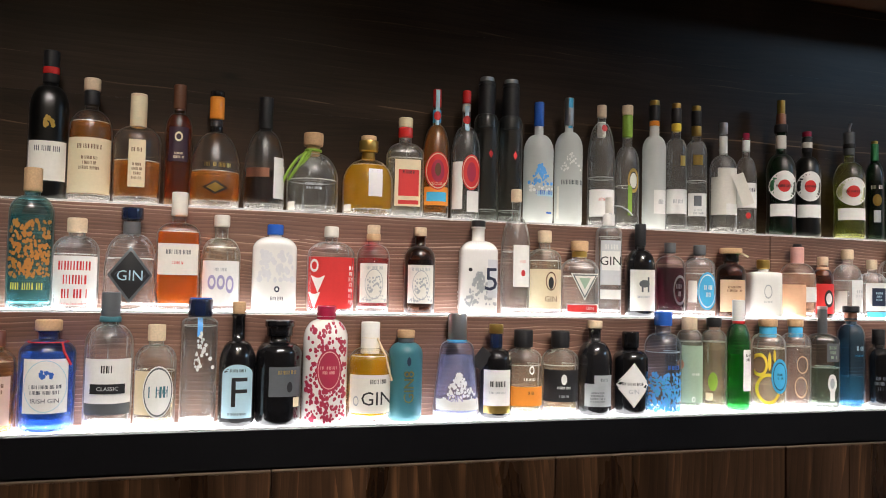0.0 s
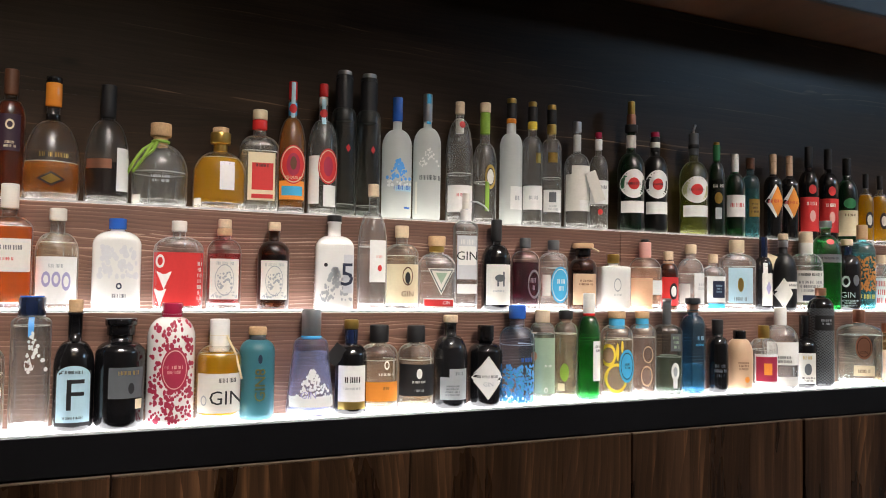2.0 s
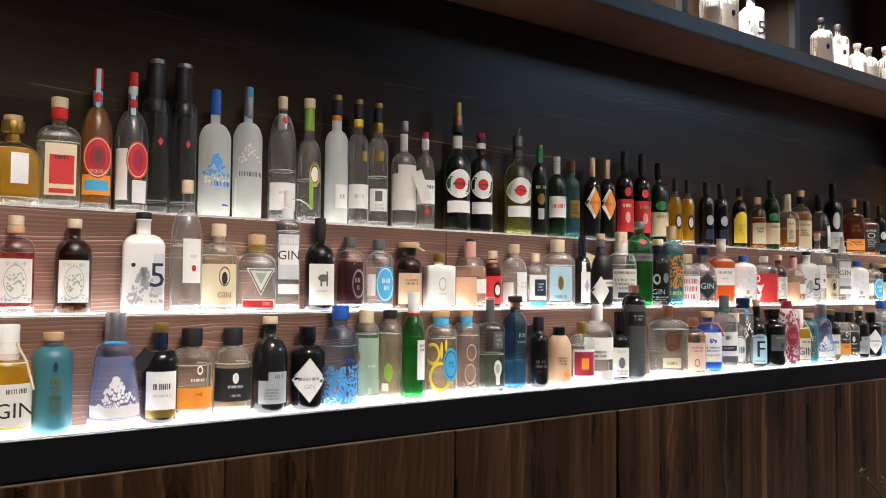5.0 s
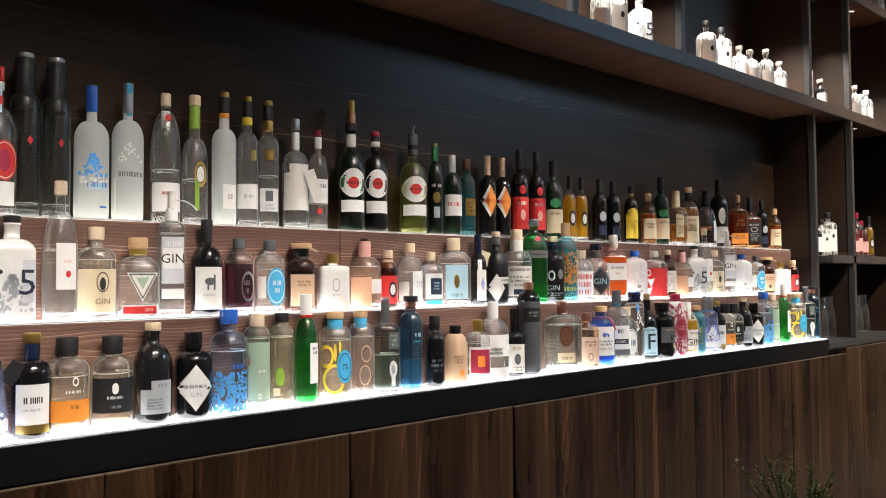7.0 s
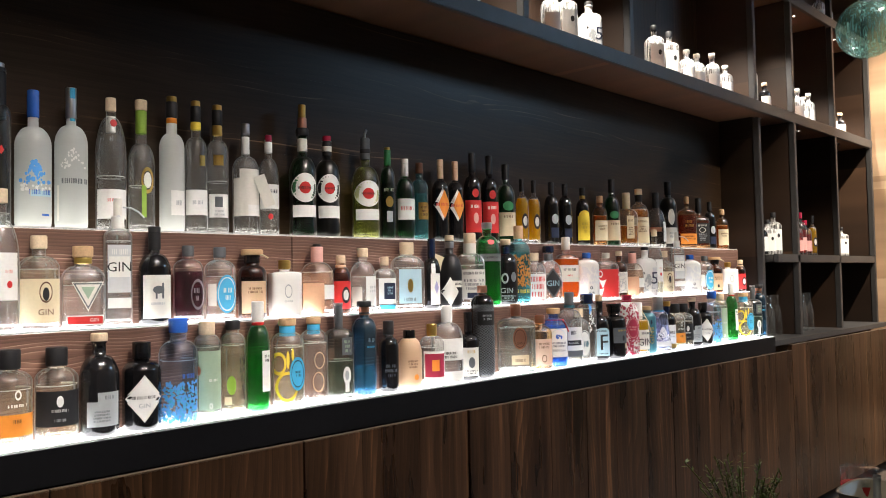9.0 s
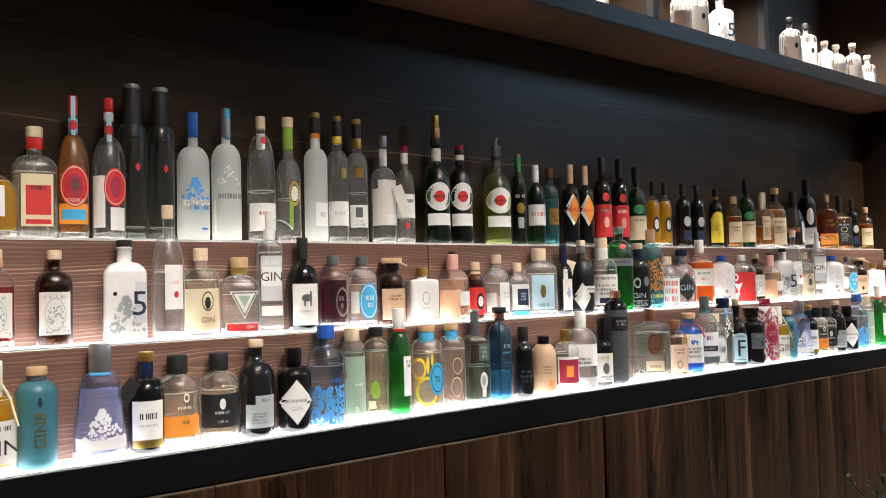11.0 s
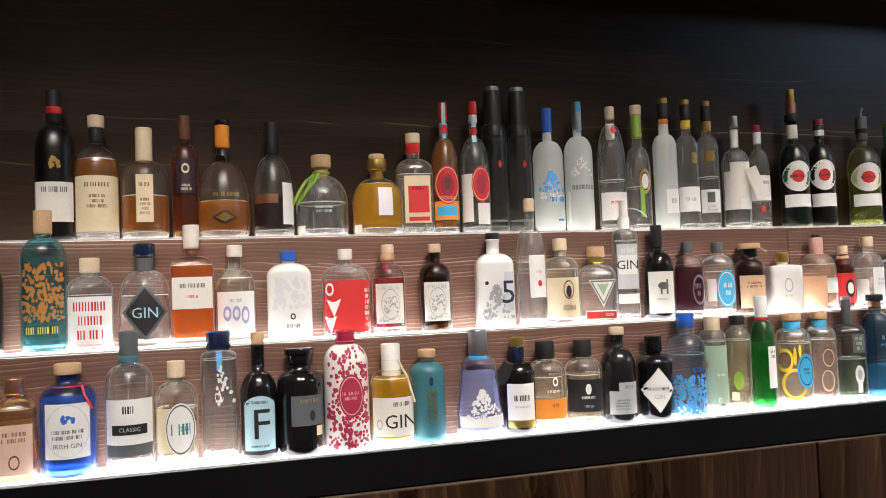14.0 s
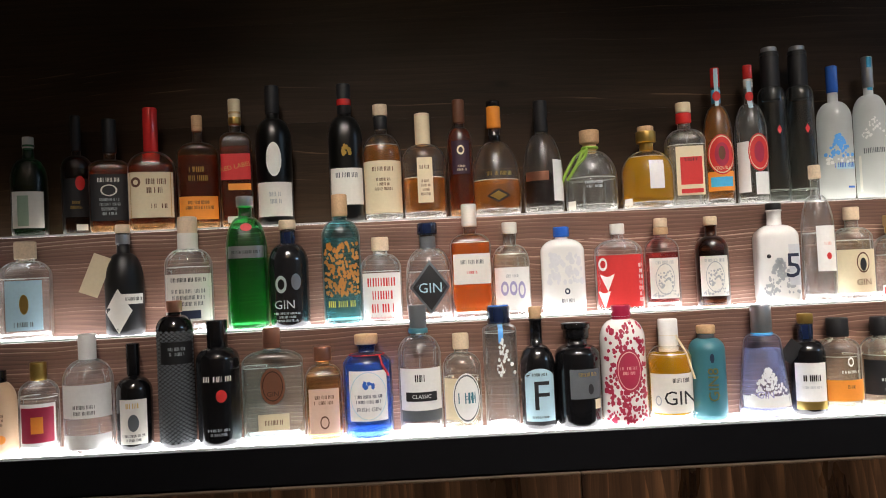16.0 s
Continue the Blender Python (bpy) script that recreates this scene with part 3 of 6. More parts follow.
            for q in range(rows):
                zc, hh = z1 - (q + 0.5) * (z1 - z0) / rows, (z1 - z0) / rows * 0.28
                cut = rng.uniform(0, 0.22) * (x1 - x0)
                hh = min(hh * 1.15, 0.30 * (z1 - z0))
                xx, pitch = x0 + cut, max(0.0013, hh * 0.62)
                while xx < x1 - cut:
                    wd = pitch * rng.uniform(0.3, 0.72)
                    if rng.random() > 0.14:
                        items.append(grid2(xx, min(xx + wd, x1), zc - hh, zc + hh, 1, 1))
                    xx += pitch
            g, nm = join2(items), "print"
        elif k == "scale":
            x0, x1, z0, z1, size = it[1] * a, it[2] * a, it[3] * h, it[4] * h, it[5]
            items, zz, odd = [], z0, 0
            while zz < z1:
                xx = x0 + odd * size
                while xx < x1:
                    items.append(disc2(xx, zz, size * 0.85, size * 0.62, 8, 1, 0, 1))
                    xx += 2 * size
                zz, odd = zz + size * 0.75, 1 - odd
            g, nm = join2(items), "pattern"
        else:
            rng = random.Random(11)
            x0, x1, z0, z1, count, size = it[1] * a, it[2] * a, it[3] * h, it[4] * h, it[5], it[6]
            items = []
            for q in range(count):
                zz = rng.uniform(z0, z1)
                xx = rng.uniform(x0, x1) * (1 - (zz - z0) / (z1 - z0) * 0.9 if k == "tree" else 1)
                s = size * rng.uniform(0.6, 1.3)
                if abs(xx) + s < form.at(zz)[0] * 0.95:
                    items.append(disc2(xx, zz, s * rng.uniform(0.5, 1), s, 6, 1, rng.uniform(0, 3), 2))
            g, nm = join2(items), "pattern"
        fine = nm in ("print", "pattern", "lettering", "ring") and under is not None
        ob = link_mesh(nm, *wrap(form, *g, off), paint(c), under if fine else root, True)
        if k in ("r", "d") and under is None:
            under = ob
        if nm in ("print", "pattern", "lettering"):
            ob["kind"] = "stuff"
    if seal:
        seal(root, form)
    return root


BUILT = {}


def place(name, row, x, w, h):
    turn, y = -0.6 * math.atan2(x + 1.15, 2.0), row[0]
    if row is LOW and x > 0.6:
        y += (front_y(x) + 0.058) * 0.8
        x = -1.03 + (x + 1.03) * (y + 1.98) / (row[0] + 1.98)
    m = Matrix.Translation((x, y, row[1])) @ Matrix.Rotation(turn, 4, "Z")
    key = (name, w, h)
    if key not in BUILT:
        BUILT[key] = build(name, w, h)
        BUILT[key].matrix_basis = m
        return BUILT[key]
    return copy_thing(BUILT[key], m)


# extra pieces tied or hung on a few bottles
def tube(name, pts, r, mat, root):
    cu = bpy.data.curves.new(name, "CURVE")
    cu.dimensions, cu.bevel_depth, cu.bevel_resolution = "3D", r, 2
    sp = cu.splines.new("POLY")
    sp.points.add(len(pts) - 1)
    for p, q in zip(sp.points, pts):
        p.co = (*q, 1)
    cu.materials.append(mat)
    ob = new(name, cu)
    ob.parent = root
    return ob


def ring_tie(z, mat_colour, tail):
    def make(root, f):
        r = f.at(z * f.h)[0] + 0.002
        pts = [(r * math.cos(a), r * math.sin(a), z * f.h) for a in [2 * math.pi * i / 20 for i in range(21)]]
        tube("cord", pts, 0.0014, paint(mat_colour), root)
        if tail:
            x, dz = tail
            tube("cord_end", [(r * 0.7, -r * 0.7, z * f.h), (x * f.a * 0.7, -r * 1.15, (z - dz * 0.4) * f.h), (x * f.a, -f.a * 0.75, (z - dz) * f.h)], 0.0028, paint(mat_colour), root)
    return make


def hang_tag(z, x, sx, sz, colour, tilt):
    def make(root, f):
        b = box_bm(-sx / 2, sx / 2, -0.0006, 0.0006, -sz, 0)
        ob = part("hang_tag", b, paint(colour), root, "paper tag hung from the neck")
        ob.location, ob.rotation_euler = (x * f.a, f.front(x * f.a * 0.6, z * f.h, 0.004) - 0.004, z * f.h), (0, radians(tilt), 0)
    return make


def ribbon_tie(root, f):
    z = 0.78 * f.h
    ring = [(f.nr * 1.2 * math.cos(q * 0.4), f.nr * 1.2 * math.sin(q * 0.4), z) for q in range(17)]
    tube("ribbon", ring, 0.004, paint("lime"), root)
    for out, drop, side in ((1.05, 0.52, -0.5), (0.8, 0.40, 0.1), (0.5, 0.22, 0.5)):
        pts = []
        for q in range(8):
            g = q / 7
            zz = z - drop * f.h * g ** 1.2
            r = f.at(zz)[0] + 0.006
            ang = math.radians(-150 + 40 * side + 18 * math.sin(3 * g))
            pts.append((r * math.cos(ang) * (0.7 + 0.5 * out * g), r * math.sin(ang), zz))
        tube("ribbon", pts, 0.0042, paint("lime"), root)


def spout(root, f):
    m = paint("silver")
    tube("pour_spout", [(0, 0, 0.9 * f.h), (0, 0, 0.955 * f.h), (0.006, 0, f.h)], 0.004, m, root)


def wire_arm(root, f):
    m = paint("silver")
    tube("stopper_wire", [(f.nr, 0, 0.93 * f.h), (f.nr + 0.02, -0.004, 0.925 * f.h), (f.nr + 0.038, -0.006, 0.895 * f.h), (f.nr + 0.052, -0.006, 0.85 * f.h)], 0.0022, paint("pale_grey"), root)
    tube("clasp", [(-f.nr * 1.2, -0.004, 0.84 * f.h), (0, -f.nr * 1.3, 0.86 * f.h), (f.nr * 1.2, -0.004, 0.84 * f.h)], 0.0014, m, root)


R = dict
SQUAT = R(bt=0.66, st=0.80, nr=0.36, ct=0.90)
VOD = R(bt=0.60, st=0.73, nr=0.30, ct=0.95)
LONG = R(bt=0.55, st=0.85, nr=0.30, ct=0.96)


def cork(z0=0.87, c="pale_cork", r=1.2):
    return ((c, z0, 1.0, r),)


# lower shelf
kind("pale_stone", "matte beige stoneware gin bottle with a dark stopper", R(bt=0.62, st=0.86, nr=0.40, ct=0.9), "matte_tan", None, (("black", 0.85, 1.0, 1.25),), (("b", -0.5, 0.5, 0.35, 0.5, 3, "brown"), ("e", 0.3, 0.2, 0.2, 0.05, "orange")))
kind("red_panel", "small clear bottle with a red label and gold cap", SQUAT, "clear", ("water", 0.62), (("gold", 0.80, 1.0, 1.15),), (("r", -0.85, 0.85, 0.10, 0.56, "white"), ("r", -0.78, 0.78, 0.14, 0.52, "crimson"), ("r", -0.3, 0.3, 0.24, 0.42, "orange")))
kind("white_band", "clear gin bottle with a wide white label and white cap", R(bt=0.60, st=0.78, nr=0.30, ct=0.92), "clear", ("water", 0.50), (("white", 0.78, 1.0, 1.2),), (("r", -0.93, 0.93, 0.30, 0.58, "white"), ("r", -0.9, 0.9, 0.04, 0.16, "white"), ("b", -0.7, 0.55, 0.32, 0.42, 2, "ink")))
kind("black_slim", "black glass bottle with a white picture label", R(bt=0.55, st=0.68, nr=0.34, ct=0.92), "coat_black", None, (("black", 0.70, 1.0, 1.12),), (("r", -0.72, 0.72, 0.06, 0.48, "paper"), ("b", -0.5, 0.5, 0.38, 0.46, 1, "gold"), ("e", 0, 0.26, 0.3, 0.08, "slate"), ("b", -0.6, 0.6, 0.08, 0.16, 2, "ink")))
kind("scale", "tall black bottle with an embossed silver scale pattern", R(bt=0.80, st=0.90, nr=0.36, ct=0.95), "coat_black", None, cork(0.92, "copper"), (("scale", -0.95, 0.95, 0.04, 0.79, 0.0062, "slate"), ("r", -0.7, 0.9, 0.57, 0.72, "black"), ("b", -0.5, 0.75, 0.62, 0.69, 2, "grey")))
kind("black_broad", "glossy black gin bottle with red berry print", R(bt=0.68, st=0.78, nr=0.40, ct=0.95), "coat_black", None, (("black", 0.76, 1.0, 1.2),), (("b", -0.8, 0.8, 0.50, 0.57, 1, "paper"), ("e", 0.15, 0.40, 0.25, 0.05, "red"), ("b", -0.6, 0.6, 0.08, 0.15, 2, "grey")))
kind("teal_block", "broad square pale teal glass bottle with a copper medal", R(bt=0.70, st=0.80, nr=0.26, ct=0.88, n=5, d=0.6), "aqua", ("water", 0.66), (("copper", 0.82, 1.0, 1.1), ("slate", 0.78, 0.82, 1.05)), (("e", 0, 0.50, 0.40, 0.16, "copper"), ("o", 0, 0.50, 0.33, 0.132, 0.92, "brown"), ("t", "GIN", 0, 0.43, 0.06, "brown"), ("r", -0.5, 0.5, 0.12, 0.26, "cream"), ("b", -0.4, 0.4, 0.15, 0.22, 1, "brown")))
kind("copper_small", "small amber-tinted square bottle with a blush label", R(bt=0.66, st=0.80, nr=0.40, ct=0.9, n=4), "amber", ("straw", 0.7), cork(0.84, "copper"), (("r", -0.82, 0.82, 0.08, 0.56, "kraft"), ("b", -0.7, 0.7, 0.38, 0.5, 2, "brown"), ("o", 0, 0.2, 0.25, 0.07, 0.75, "brown")))
kind("blue_label", "bright blue glass bottle with pale label and cork stopper", R(bt=0.70, st=0.82, nr=0.36, ct=0.90), "royal", ("blue", 0.70), cork(0.90, "cork", 1.35), (("r", -0.76, 0.76, 0.18, 0.66, "white"), ("o", 0, 0.42, 0.74, 0.23, 0.97, "pale_blue"), ("blob", -0.2, 0.2, 0.50, 0.58, 16, 0.004, "blue"), ("b", -0.55, 0.55, 0.34, 0.44, 2, "navy"), ("t", "IRISH GIN", 0, 0.29, 0.055, "navy")), ring_tie(0.80, "red", (0.85, 0.2)))
kind("banded_clear", "clear gin bottle with a white label and navy stopper", R(bt=0.62, st=0.76, nr=0.36, ct=0.88), "clear", ("water", 0.2), (("slate", 0.80, 1.0, 1.1), ("teal", 0.78, 0.82, 1.25)), (("r", -0.92, 0.92, 0.20, 0.52, "white"), ("b", -0.4, 0.4, 0.40, 0.49, 1, "ink"), ("r", -0.7, 0.7, 0.27, 0.34, "ink"), ("t", "CLASSIC", 0, 0.305, 0.04, "white"), ("r", -0.9, 0.9, 0.12, 0.20, "slate")))
kind("oval_clear", "clear bottle with a round cream and teal label", SQUAT, "clear", ("straw", 0.55), cork(0.84), (("r", -0.95, 0.4, 0.14, 0.56, "cream"), ("e", 0.15, 0.36, 0.72, 0.25, "white"), ("o", 0.15, 0.36, 0.68, 0.235, 0.93, "slate"), ("b", -0.3, 0.6, 0.27, 0.45, 1, "teal"), ("t", "GIN", 0.3, 0.36, 0.06, "teal")))
kind("tall_blue_cap", "tall clear cylinder bottle with a blue stopper", R(bt=0.80, st=0.84, nr=0.62, ct=0.86), "clear", ("water", 0.78), (("navy", 0.85, 0.99, 1.1), ("blue", 0.985, 1.0, 1.0)), (("r", -0.14, 0.14, 0.70, 0.845, "azure"), ("tree", -0.3, 0.8, 0.45, 0.74, 40, 0.004, "white"), ("b", -0.5, 0.3, 0.47, 0.53, 1, "brown")))
kind("letter_f", "dark bottle with a pale blue label, monogram and cork", R(bt=0.50, st=0.68, nr=0.36, ct=0.9), "coat_black", None, cork(0.90, "cork", 1.0), (("r", -0.84, 0.84, 0.04, 0.46, "ink"), ("e", 0, 0.42, 0.8, 0.08, "pale_blue"), ("r", -0.8, 0.8, 0.07, 0.43, "pale_blue"), ("t", "F", 0.05, 0.265, 0.34, "ink"), ("b", -0.5, 0.5, 0.43, 0.47, 1, "ink"), ("b", -0.5, 0.5, 0.09, 0.12, 1, "ink")))
kind("nou", "broad black gin bottle with a dark grey label", R(bt=0.68, st=0.78, nr=0.50, ct=0.92), "coat_black", None, (("black", 0.84, 1.0, 1.15), ("black", 0.93, 1.0, 1.3)), (("r", -0.45, 0.9, 0.28, 0.56, "slate"), ("b", -0.2, 0.85, 0.48, 0.54, 1, "gold"), ("e", 0.45, 0.37, 0.12, 0.05, "ink"), ("r", 0.62, 0.88, 0.18, 0.27, "cream")))
kind("blossom", "white bottle printed with dark red blossom and a crimson medallion", R(bt=0.72, st=0.88, nr=0.40, ct=0.92), "coat_white", None, (("crimson", 0.88, 1.0, 1.1),), (("blob", -0.95, 0.95, 0.02, 0.86, 330, 0.0050, "crimson"), ("e", 0.12, 0.46, 0.56, 0.18, "crimson"), ("o", 0.12, 0.46, 0.5, 0.16, 0.94, "pink"), ("b", -0.3, 0.5, 0.42, 0.5, 2, "pink")))
kind("gentle", "clear bottle of golden gin with white wax neck and string", R(bt=0.60, st=0.74, nr=0.40, ct=0.92), "clear", ("gold", 0.66), (("white", 0.68, 1.0, 1.12),), (("r", -0.94, 0.94, 0.10, 0.48, "paper"), ("b", -0.1, 0.75, 0.38, 0.45, 1, "ink"), ("t", "GIN", 0.3, 0.24, 0.19, "ink"), ("o", -0.68, 0.22, 0.12, 0.05, 0.7, "grey")), ring_tie(0.84, "cream", (0.98, 0.42)))
kind("teal_matte", "matte teal gin bottle with gold lettering and cork", R(bt=0.74, st=0.86, nr=0.42, ct=0.92), "matte_teal", None, (("cork", 0.91, 1.0, 1.25), ("slate", 0.86, 0.91, 1.1)), (("t", "GIN8", 0.15, 0.38, 0.16, 90, "gold"), ("e", 0.1, 0.66, 0.12, 0.05, "navy")))
kind("bell_blue", "tapered blue-tinted bottle with a silver cap and white tree print", R(bt=0.66, st=0.74, nr=0.36, ct=0.8, bell=0.72), "lilac", ("lilac", 0.60), (("silver", 0.74, 1.0, 1.12), ("sky", 0.72, 0.75, 1.2)), (("r", -0.9, 0.9, 0.10, 0.20, "white"), ("tree", -0.75, 0.9, 0.18, 0.44, 170, 0.0036, "white"), ("t", "GIN", -0.15, 0.21, 0.085, "lilac")))
kind("white_card", "dark bottle with a white label and gold foot band", R(bt=0.60, st=0.74, nr=0.36, ct=0.92), "coat_black", None, (("gold", 0.90, 1.0, 1.2), ("navy", 0.74, 0.90, 1.1)), (("r", -0.80, 0.80, 0.08, 0.52, "white"), ("r", -0.80, 0.80, 0.06, 0.14, "gold"), ("b", -0.65, 0.65, 0.32, 0.42, 1, "ink"), ("b", -0.5, 0.5, 0.26, 0.3, 1, "grey")), hang_tag(0.72, -0.6, 0.035, 0.05, "ink", 38))
kind("orange_band", "clear bottle of pale gin with an orange label band", R(bt=0.66, st=0.78, nr=0.40, ct=0.9), "clear", ("straw", 0.60), (("ink", 0.80, 1.0, 1.25),), (("r", -0.95, 0.95, 0.14, 0.36, "orange"), ("o", 0.3, 0.55, 0.14, 0.05, 0.6, "white"), ("b", -0.2, 0.75, 0.42, 0.47, 1, "white"), ("b", 0.1, 0.5, 0.26, 0.32, 1, "brown")))
kind("black_band", "clear bottle of pale gin with a black label band", R(bt=0.66, st=0.78, nr=0.40, ct=0.9), "clear", ("straw", 0.60), (("ink", 0.80, 1.0, 1.25),), (("r", -0.95, 0.95, 0.18, 0.55, "ink"), ("e", 0.05, 0.44, 0.16, 0.06, "white"), ("b", -0.5, 0.6, 0.32, 0.37, 1, "white"), ("b", -0.2, 0.3, 0.22, 0.27, 1, "grey")))
kind("grey_card", "smoky dark grey bottle with a silver-grey label", R(bt=0.58, st=0.78, nr=0.36, ct=0.92), "coat_ink", None, cork(0.92, "pale_cork", 1.2), (("r", -0.7, 0.88, 0.10, 0.34, "grey"), ("r", -0.2, 0.88, 0.34, 0.43, "grey"), ("b", 0.0, 0.8, 0.35, 0.41, 1, "slate"), ("b", -0.5, 0.5, 0.14, 0.26, 4, "slate")))
kind("diamond", "black apothecary bottle with a white diamond label", R(bt=0.66, st=0.78, nr=0.40, ct=0.94), "coat_black", None, (("black", 0.80, 1.0, 1.2),), (("d", 0, 0.36, 0.98, 0.27, "paper"), ("d", 0, 0.36, 0.90, 0.245, "white"), ("b", -0.66, 0.66, 0.345, 0.405, 1, "ink"), ("t", "GIN", 0, 0.28, 0.075, "grey")))
kind("blue_speck", "pale blue glass bottle with deep blue speckled foot", R(bt=0.66, st=0.78, nr=0.44, ct=0.9), "blue", ("water", 0.60), (("blue", 0.86, 1.0, 1.15),), (("blob", -0.95, 0.95, 0.03, 0.40, 300, 0.0042, "azure"), ("blob", -0.95, 0.95, 0.02, 0.36, 120, 0.0030, "sky"), ("b", -0.1, 0.85, 0.42, 0.49, 1, "blue")))
kind("sage", "frosted sage green gin bottle with pale cork", R(bt=0.76, st=0.86, nr=0.50, ct=0.91), "clear", ("sage", 0.74), cork(0.86), (("r", -0.75, 0.95, 0.10, 0.70, "sage"), ("b", -0.1, 0.7, 0.38, 0.42, 1, "white"), ("e", -0.8, 0.5, 0.2, 0.05, "copper"), ("o", 0.1, 0.14, 0.14, 0.03, 0.6, "white")))
kind("side_letters", "clear bottle with black upright lettering and lemon print", R(bt=0.76, st=0.86, nr=0.50, ct=0.91), "clear", ("straw", 0.74), (("ink", 0.90, 1.0, 1.2),), (("b", 0.3, 0.85, 0.15, 0.62, 5, "ink"), ("e", -0.3, 0.32, 0.35, 0.10, "lime"), ("r", -0.8, -0.3, 0.12, 0.2, "cream")))
kind("green_slim", "green glass gin bottle with a white side label", R(bt=0.58, st=0.78, nr=0.46, ct=0.84), "green", ("green", 0.5), (("white", 0.80, 1.0, 1.15), ("red", 0.78, 0.81, 1.2)), (("r", 0.15, 0.95, 0.18, 0.55, "white"), ("b", 0.3, 0.9, 0.44, 0.52, 2, "ink")))
kind("yellow_disc", "clear gin bottle with yellow lemon print and a blue disc", R(bt=0.72, st=0.84, nr=0.46, ct=0.90, n=3.2), "clear", ("straw", 0.68), (("cork", 0.92, 1.0, 1.25), ("sky", 0.80, 0.92, 1.12)), (("o", -0.25, 0.24, 0.7, 0.17, 0.80, "yellow"), ("o", -0.75, 0.50, 0.45, 0.13, 0.7, "yellow"), ("e", -0.2, 0.54, 0.1, 0.10, "yellow"), ("e", 0.1, 0.60, 0.08, 0.07, "yellow"), ("e", 0.42, 0.38, 0.52, 0.19, "sky"), ("o", 0.42, 0.38, 0.42, 0.155, 0.92, "navy"), ("b", 0.2, 0.65, 0.34, 0.42, 2, "navy")))
kind("blush", "clear bottle of blush pink gin with faint print", R(bt=0.74, st=0.85, nr=0.44, ct=0.90, n=3.2), "clear", ("blush", 0.70), (("cork", 0.92, 1.0, 1.25), ("sky", 0.80, 0.92, 1.12)), (("o", 0.2, 0.5, 0.4, 0.1, 0.85, "tan"), ("o", 0.1, 0.25, 0.45, 0.12, 0.85, "tan")))
kind("grey_flask", "tall grey-green square bottle with a dark label and white key", R(bt=0.66, st=0.73, nr=0.30, ct=0.9, n=5), "smoke", ("sage", 0.4), (("slate", 0.72, 1.0, 1.1), ("silver", 0.97, 1.0, 1.15)), (("r", 0.0, 0.8, 0.46, 0.64, "slate"), ("b", 0.1, 0.7, 0.48, 0.62, 3, "sage"), ("e", 0.35, 0.25, 0.3, 0.09, "white"), ("e", 0.35, 0.25, 0.15, 0.05, "grey"), ("r", 0.2, 0.5, 0.08, 0.2, "white")))
kind("deep_blue", "deep blue glass bottle with black and gold stopper", R(bt=0.70, st=0.82, nr=0.44, ct=0.88), "navy", ("teal", 0.3), (("ink", 0.94, 1.0, 1.4), ("copper", 0.85, 0.94, 1.05)), (("b", -0.2, 0.8, 0.55, 0.62, 1, "pale_blue"), ("b", -0.1, 0.7, 0.5, 0.53, 1, "sky")))
kind("black_round", "small round-shouldered black bottle", R(bt=0.62, st=0.76, nr=0.48, ct=0.9), "coat_black", None, (("ink", 0.80, 1.0, 1.1),), (("b", -0.6, 0.6, 0.2, 0.4, 3, "slate"),))
# middle shelf
kind("picture_card", "clear square bottle with a pale blue picture label", R(bt=0.66, st=0.80, nr=0.36, ct=0.88, n=6, d=0.8), "clear", ("water", 0.62), cork(0.82, "pale_cork", 1.25), (("r", -0.72, 0.72, 0.10, 0.60, "pale_blue"), ("e", 0, 0.36, 0.18, 0.10, "gold"), ("b", -0.6, 0.6, 0.12, 0.2, 1, "slate")))
kind("star", "matte black bottle with a folded paper label and string tag", R(bt=0.50, st=0.74, nr=0.34, ct=0.92), "matte_black", None, (("pale_cork", 0.92, 1.0, 1.1), ("silver", 0.82, 0.92, 1.1)), (("d", -0.25, 0.22, 0.7, 0.20, "paper"), ("r", -0.2, 0.95, 0.28, 0.37, "paper"), ("b", 0.1, 0.9, 0.3, 0.35, 1, "ink")), hang_tag(0.72, -0.95, 0.045, 0.10, "cream", 22))
kind("crest_cream", "clear gin bottle with a white crest label and paper neck seal", R(bt=0.58, st=0.72, nr=0.36, ct=0.95), "clear", ("water", 0.56), (("pale_cork", 0.72, 1.0, 1.15), ("paper", 0.70, 0.86, 1.2)), (("r", -0.94, 0.94, 0.10, 0.50, "paper"), ("b", -0.75, 0.75, 0.42, 0.48, 1, "ink"), ("b", -0.8, 0.8, 0.22, 0.38, 3, "slate"), ("r", -0.5, 0.5, 0.12, 0.19, "navy")))
kind("green_ten", "tall emerald green faceted gin bottle with a silver band", R(bt=0.62, st=0.84, nr=0.36, ct=0.93, n=3), "green", ("green", 0.58), (("silver", 0.92, 1.0, 1.2),), (("r", -0.97, 0.97, 0.53, 0.62, "silver"), ("b", -0.8, 0.8, 0.555, 0.595, 1, "slate"), ("e", 0.05, 0.76, 0.28, 0.03, "red")))
kind("dark_badge", "dark slate bottle with a silver seal and white lettering", R(bt=0.60, st=0.78, nr=0.36, ct=0.9), "coat_ink", None, (("pale_cork", 0.91, 1.0, 1.2), ("navy", 0.76, 0.91, 1.08)), (("o", -0.4, 0.40, 0.28, 0.08, 0.6, "grey"), ("e", 0.35, 0.42, 0.24, 0.075, "silver"), ("t", "GIN", -0.25, 0.21, 0.11, "grey"), ("b", -0.8, 0.5, 0.05, 0.15, 3, "grey")))
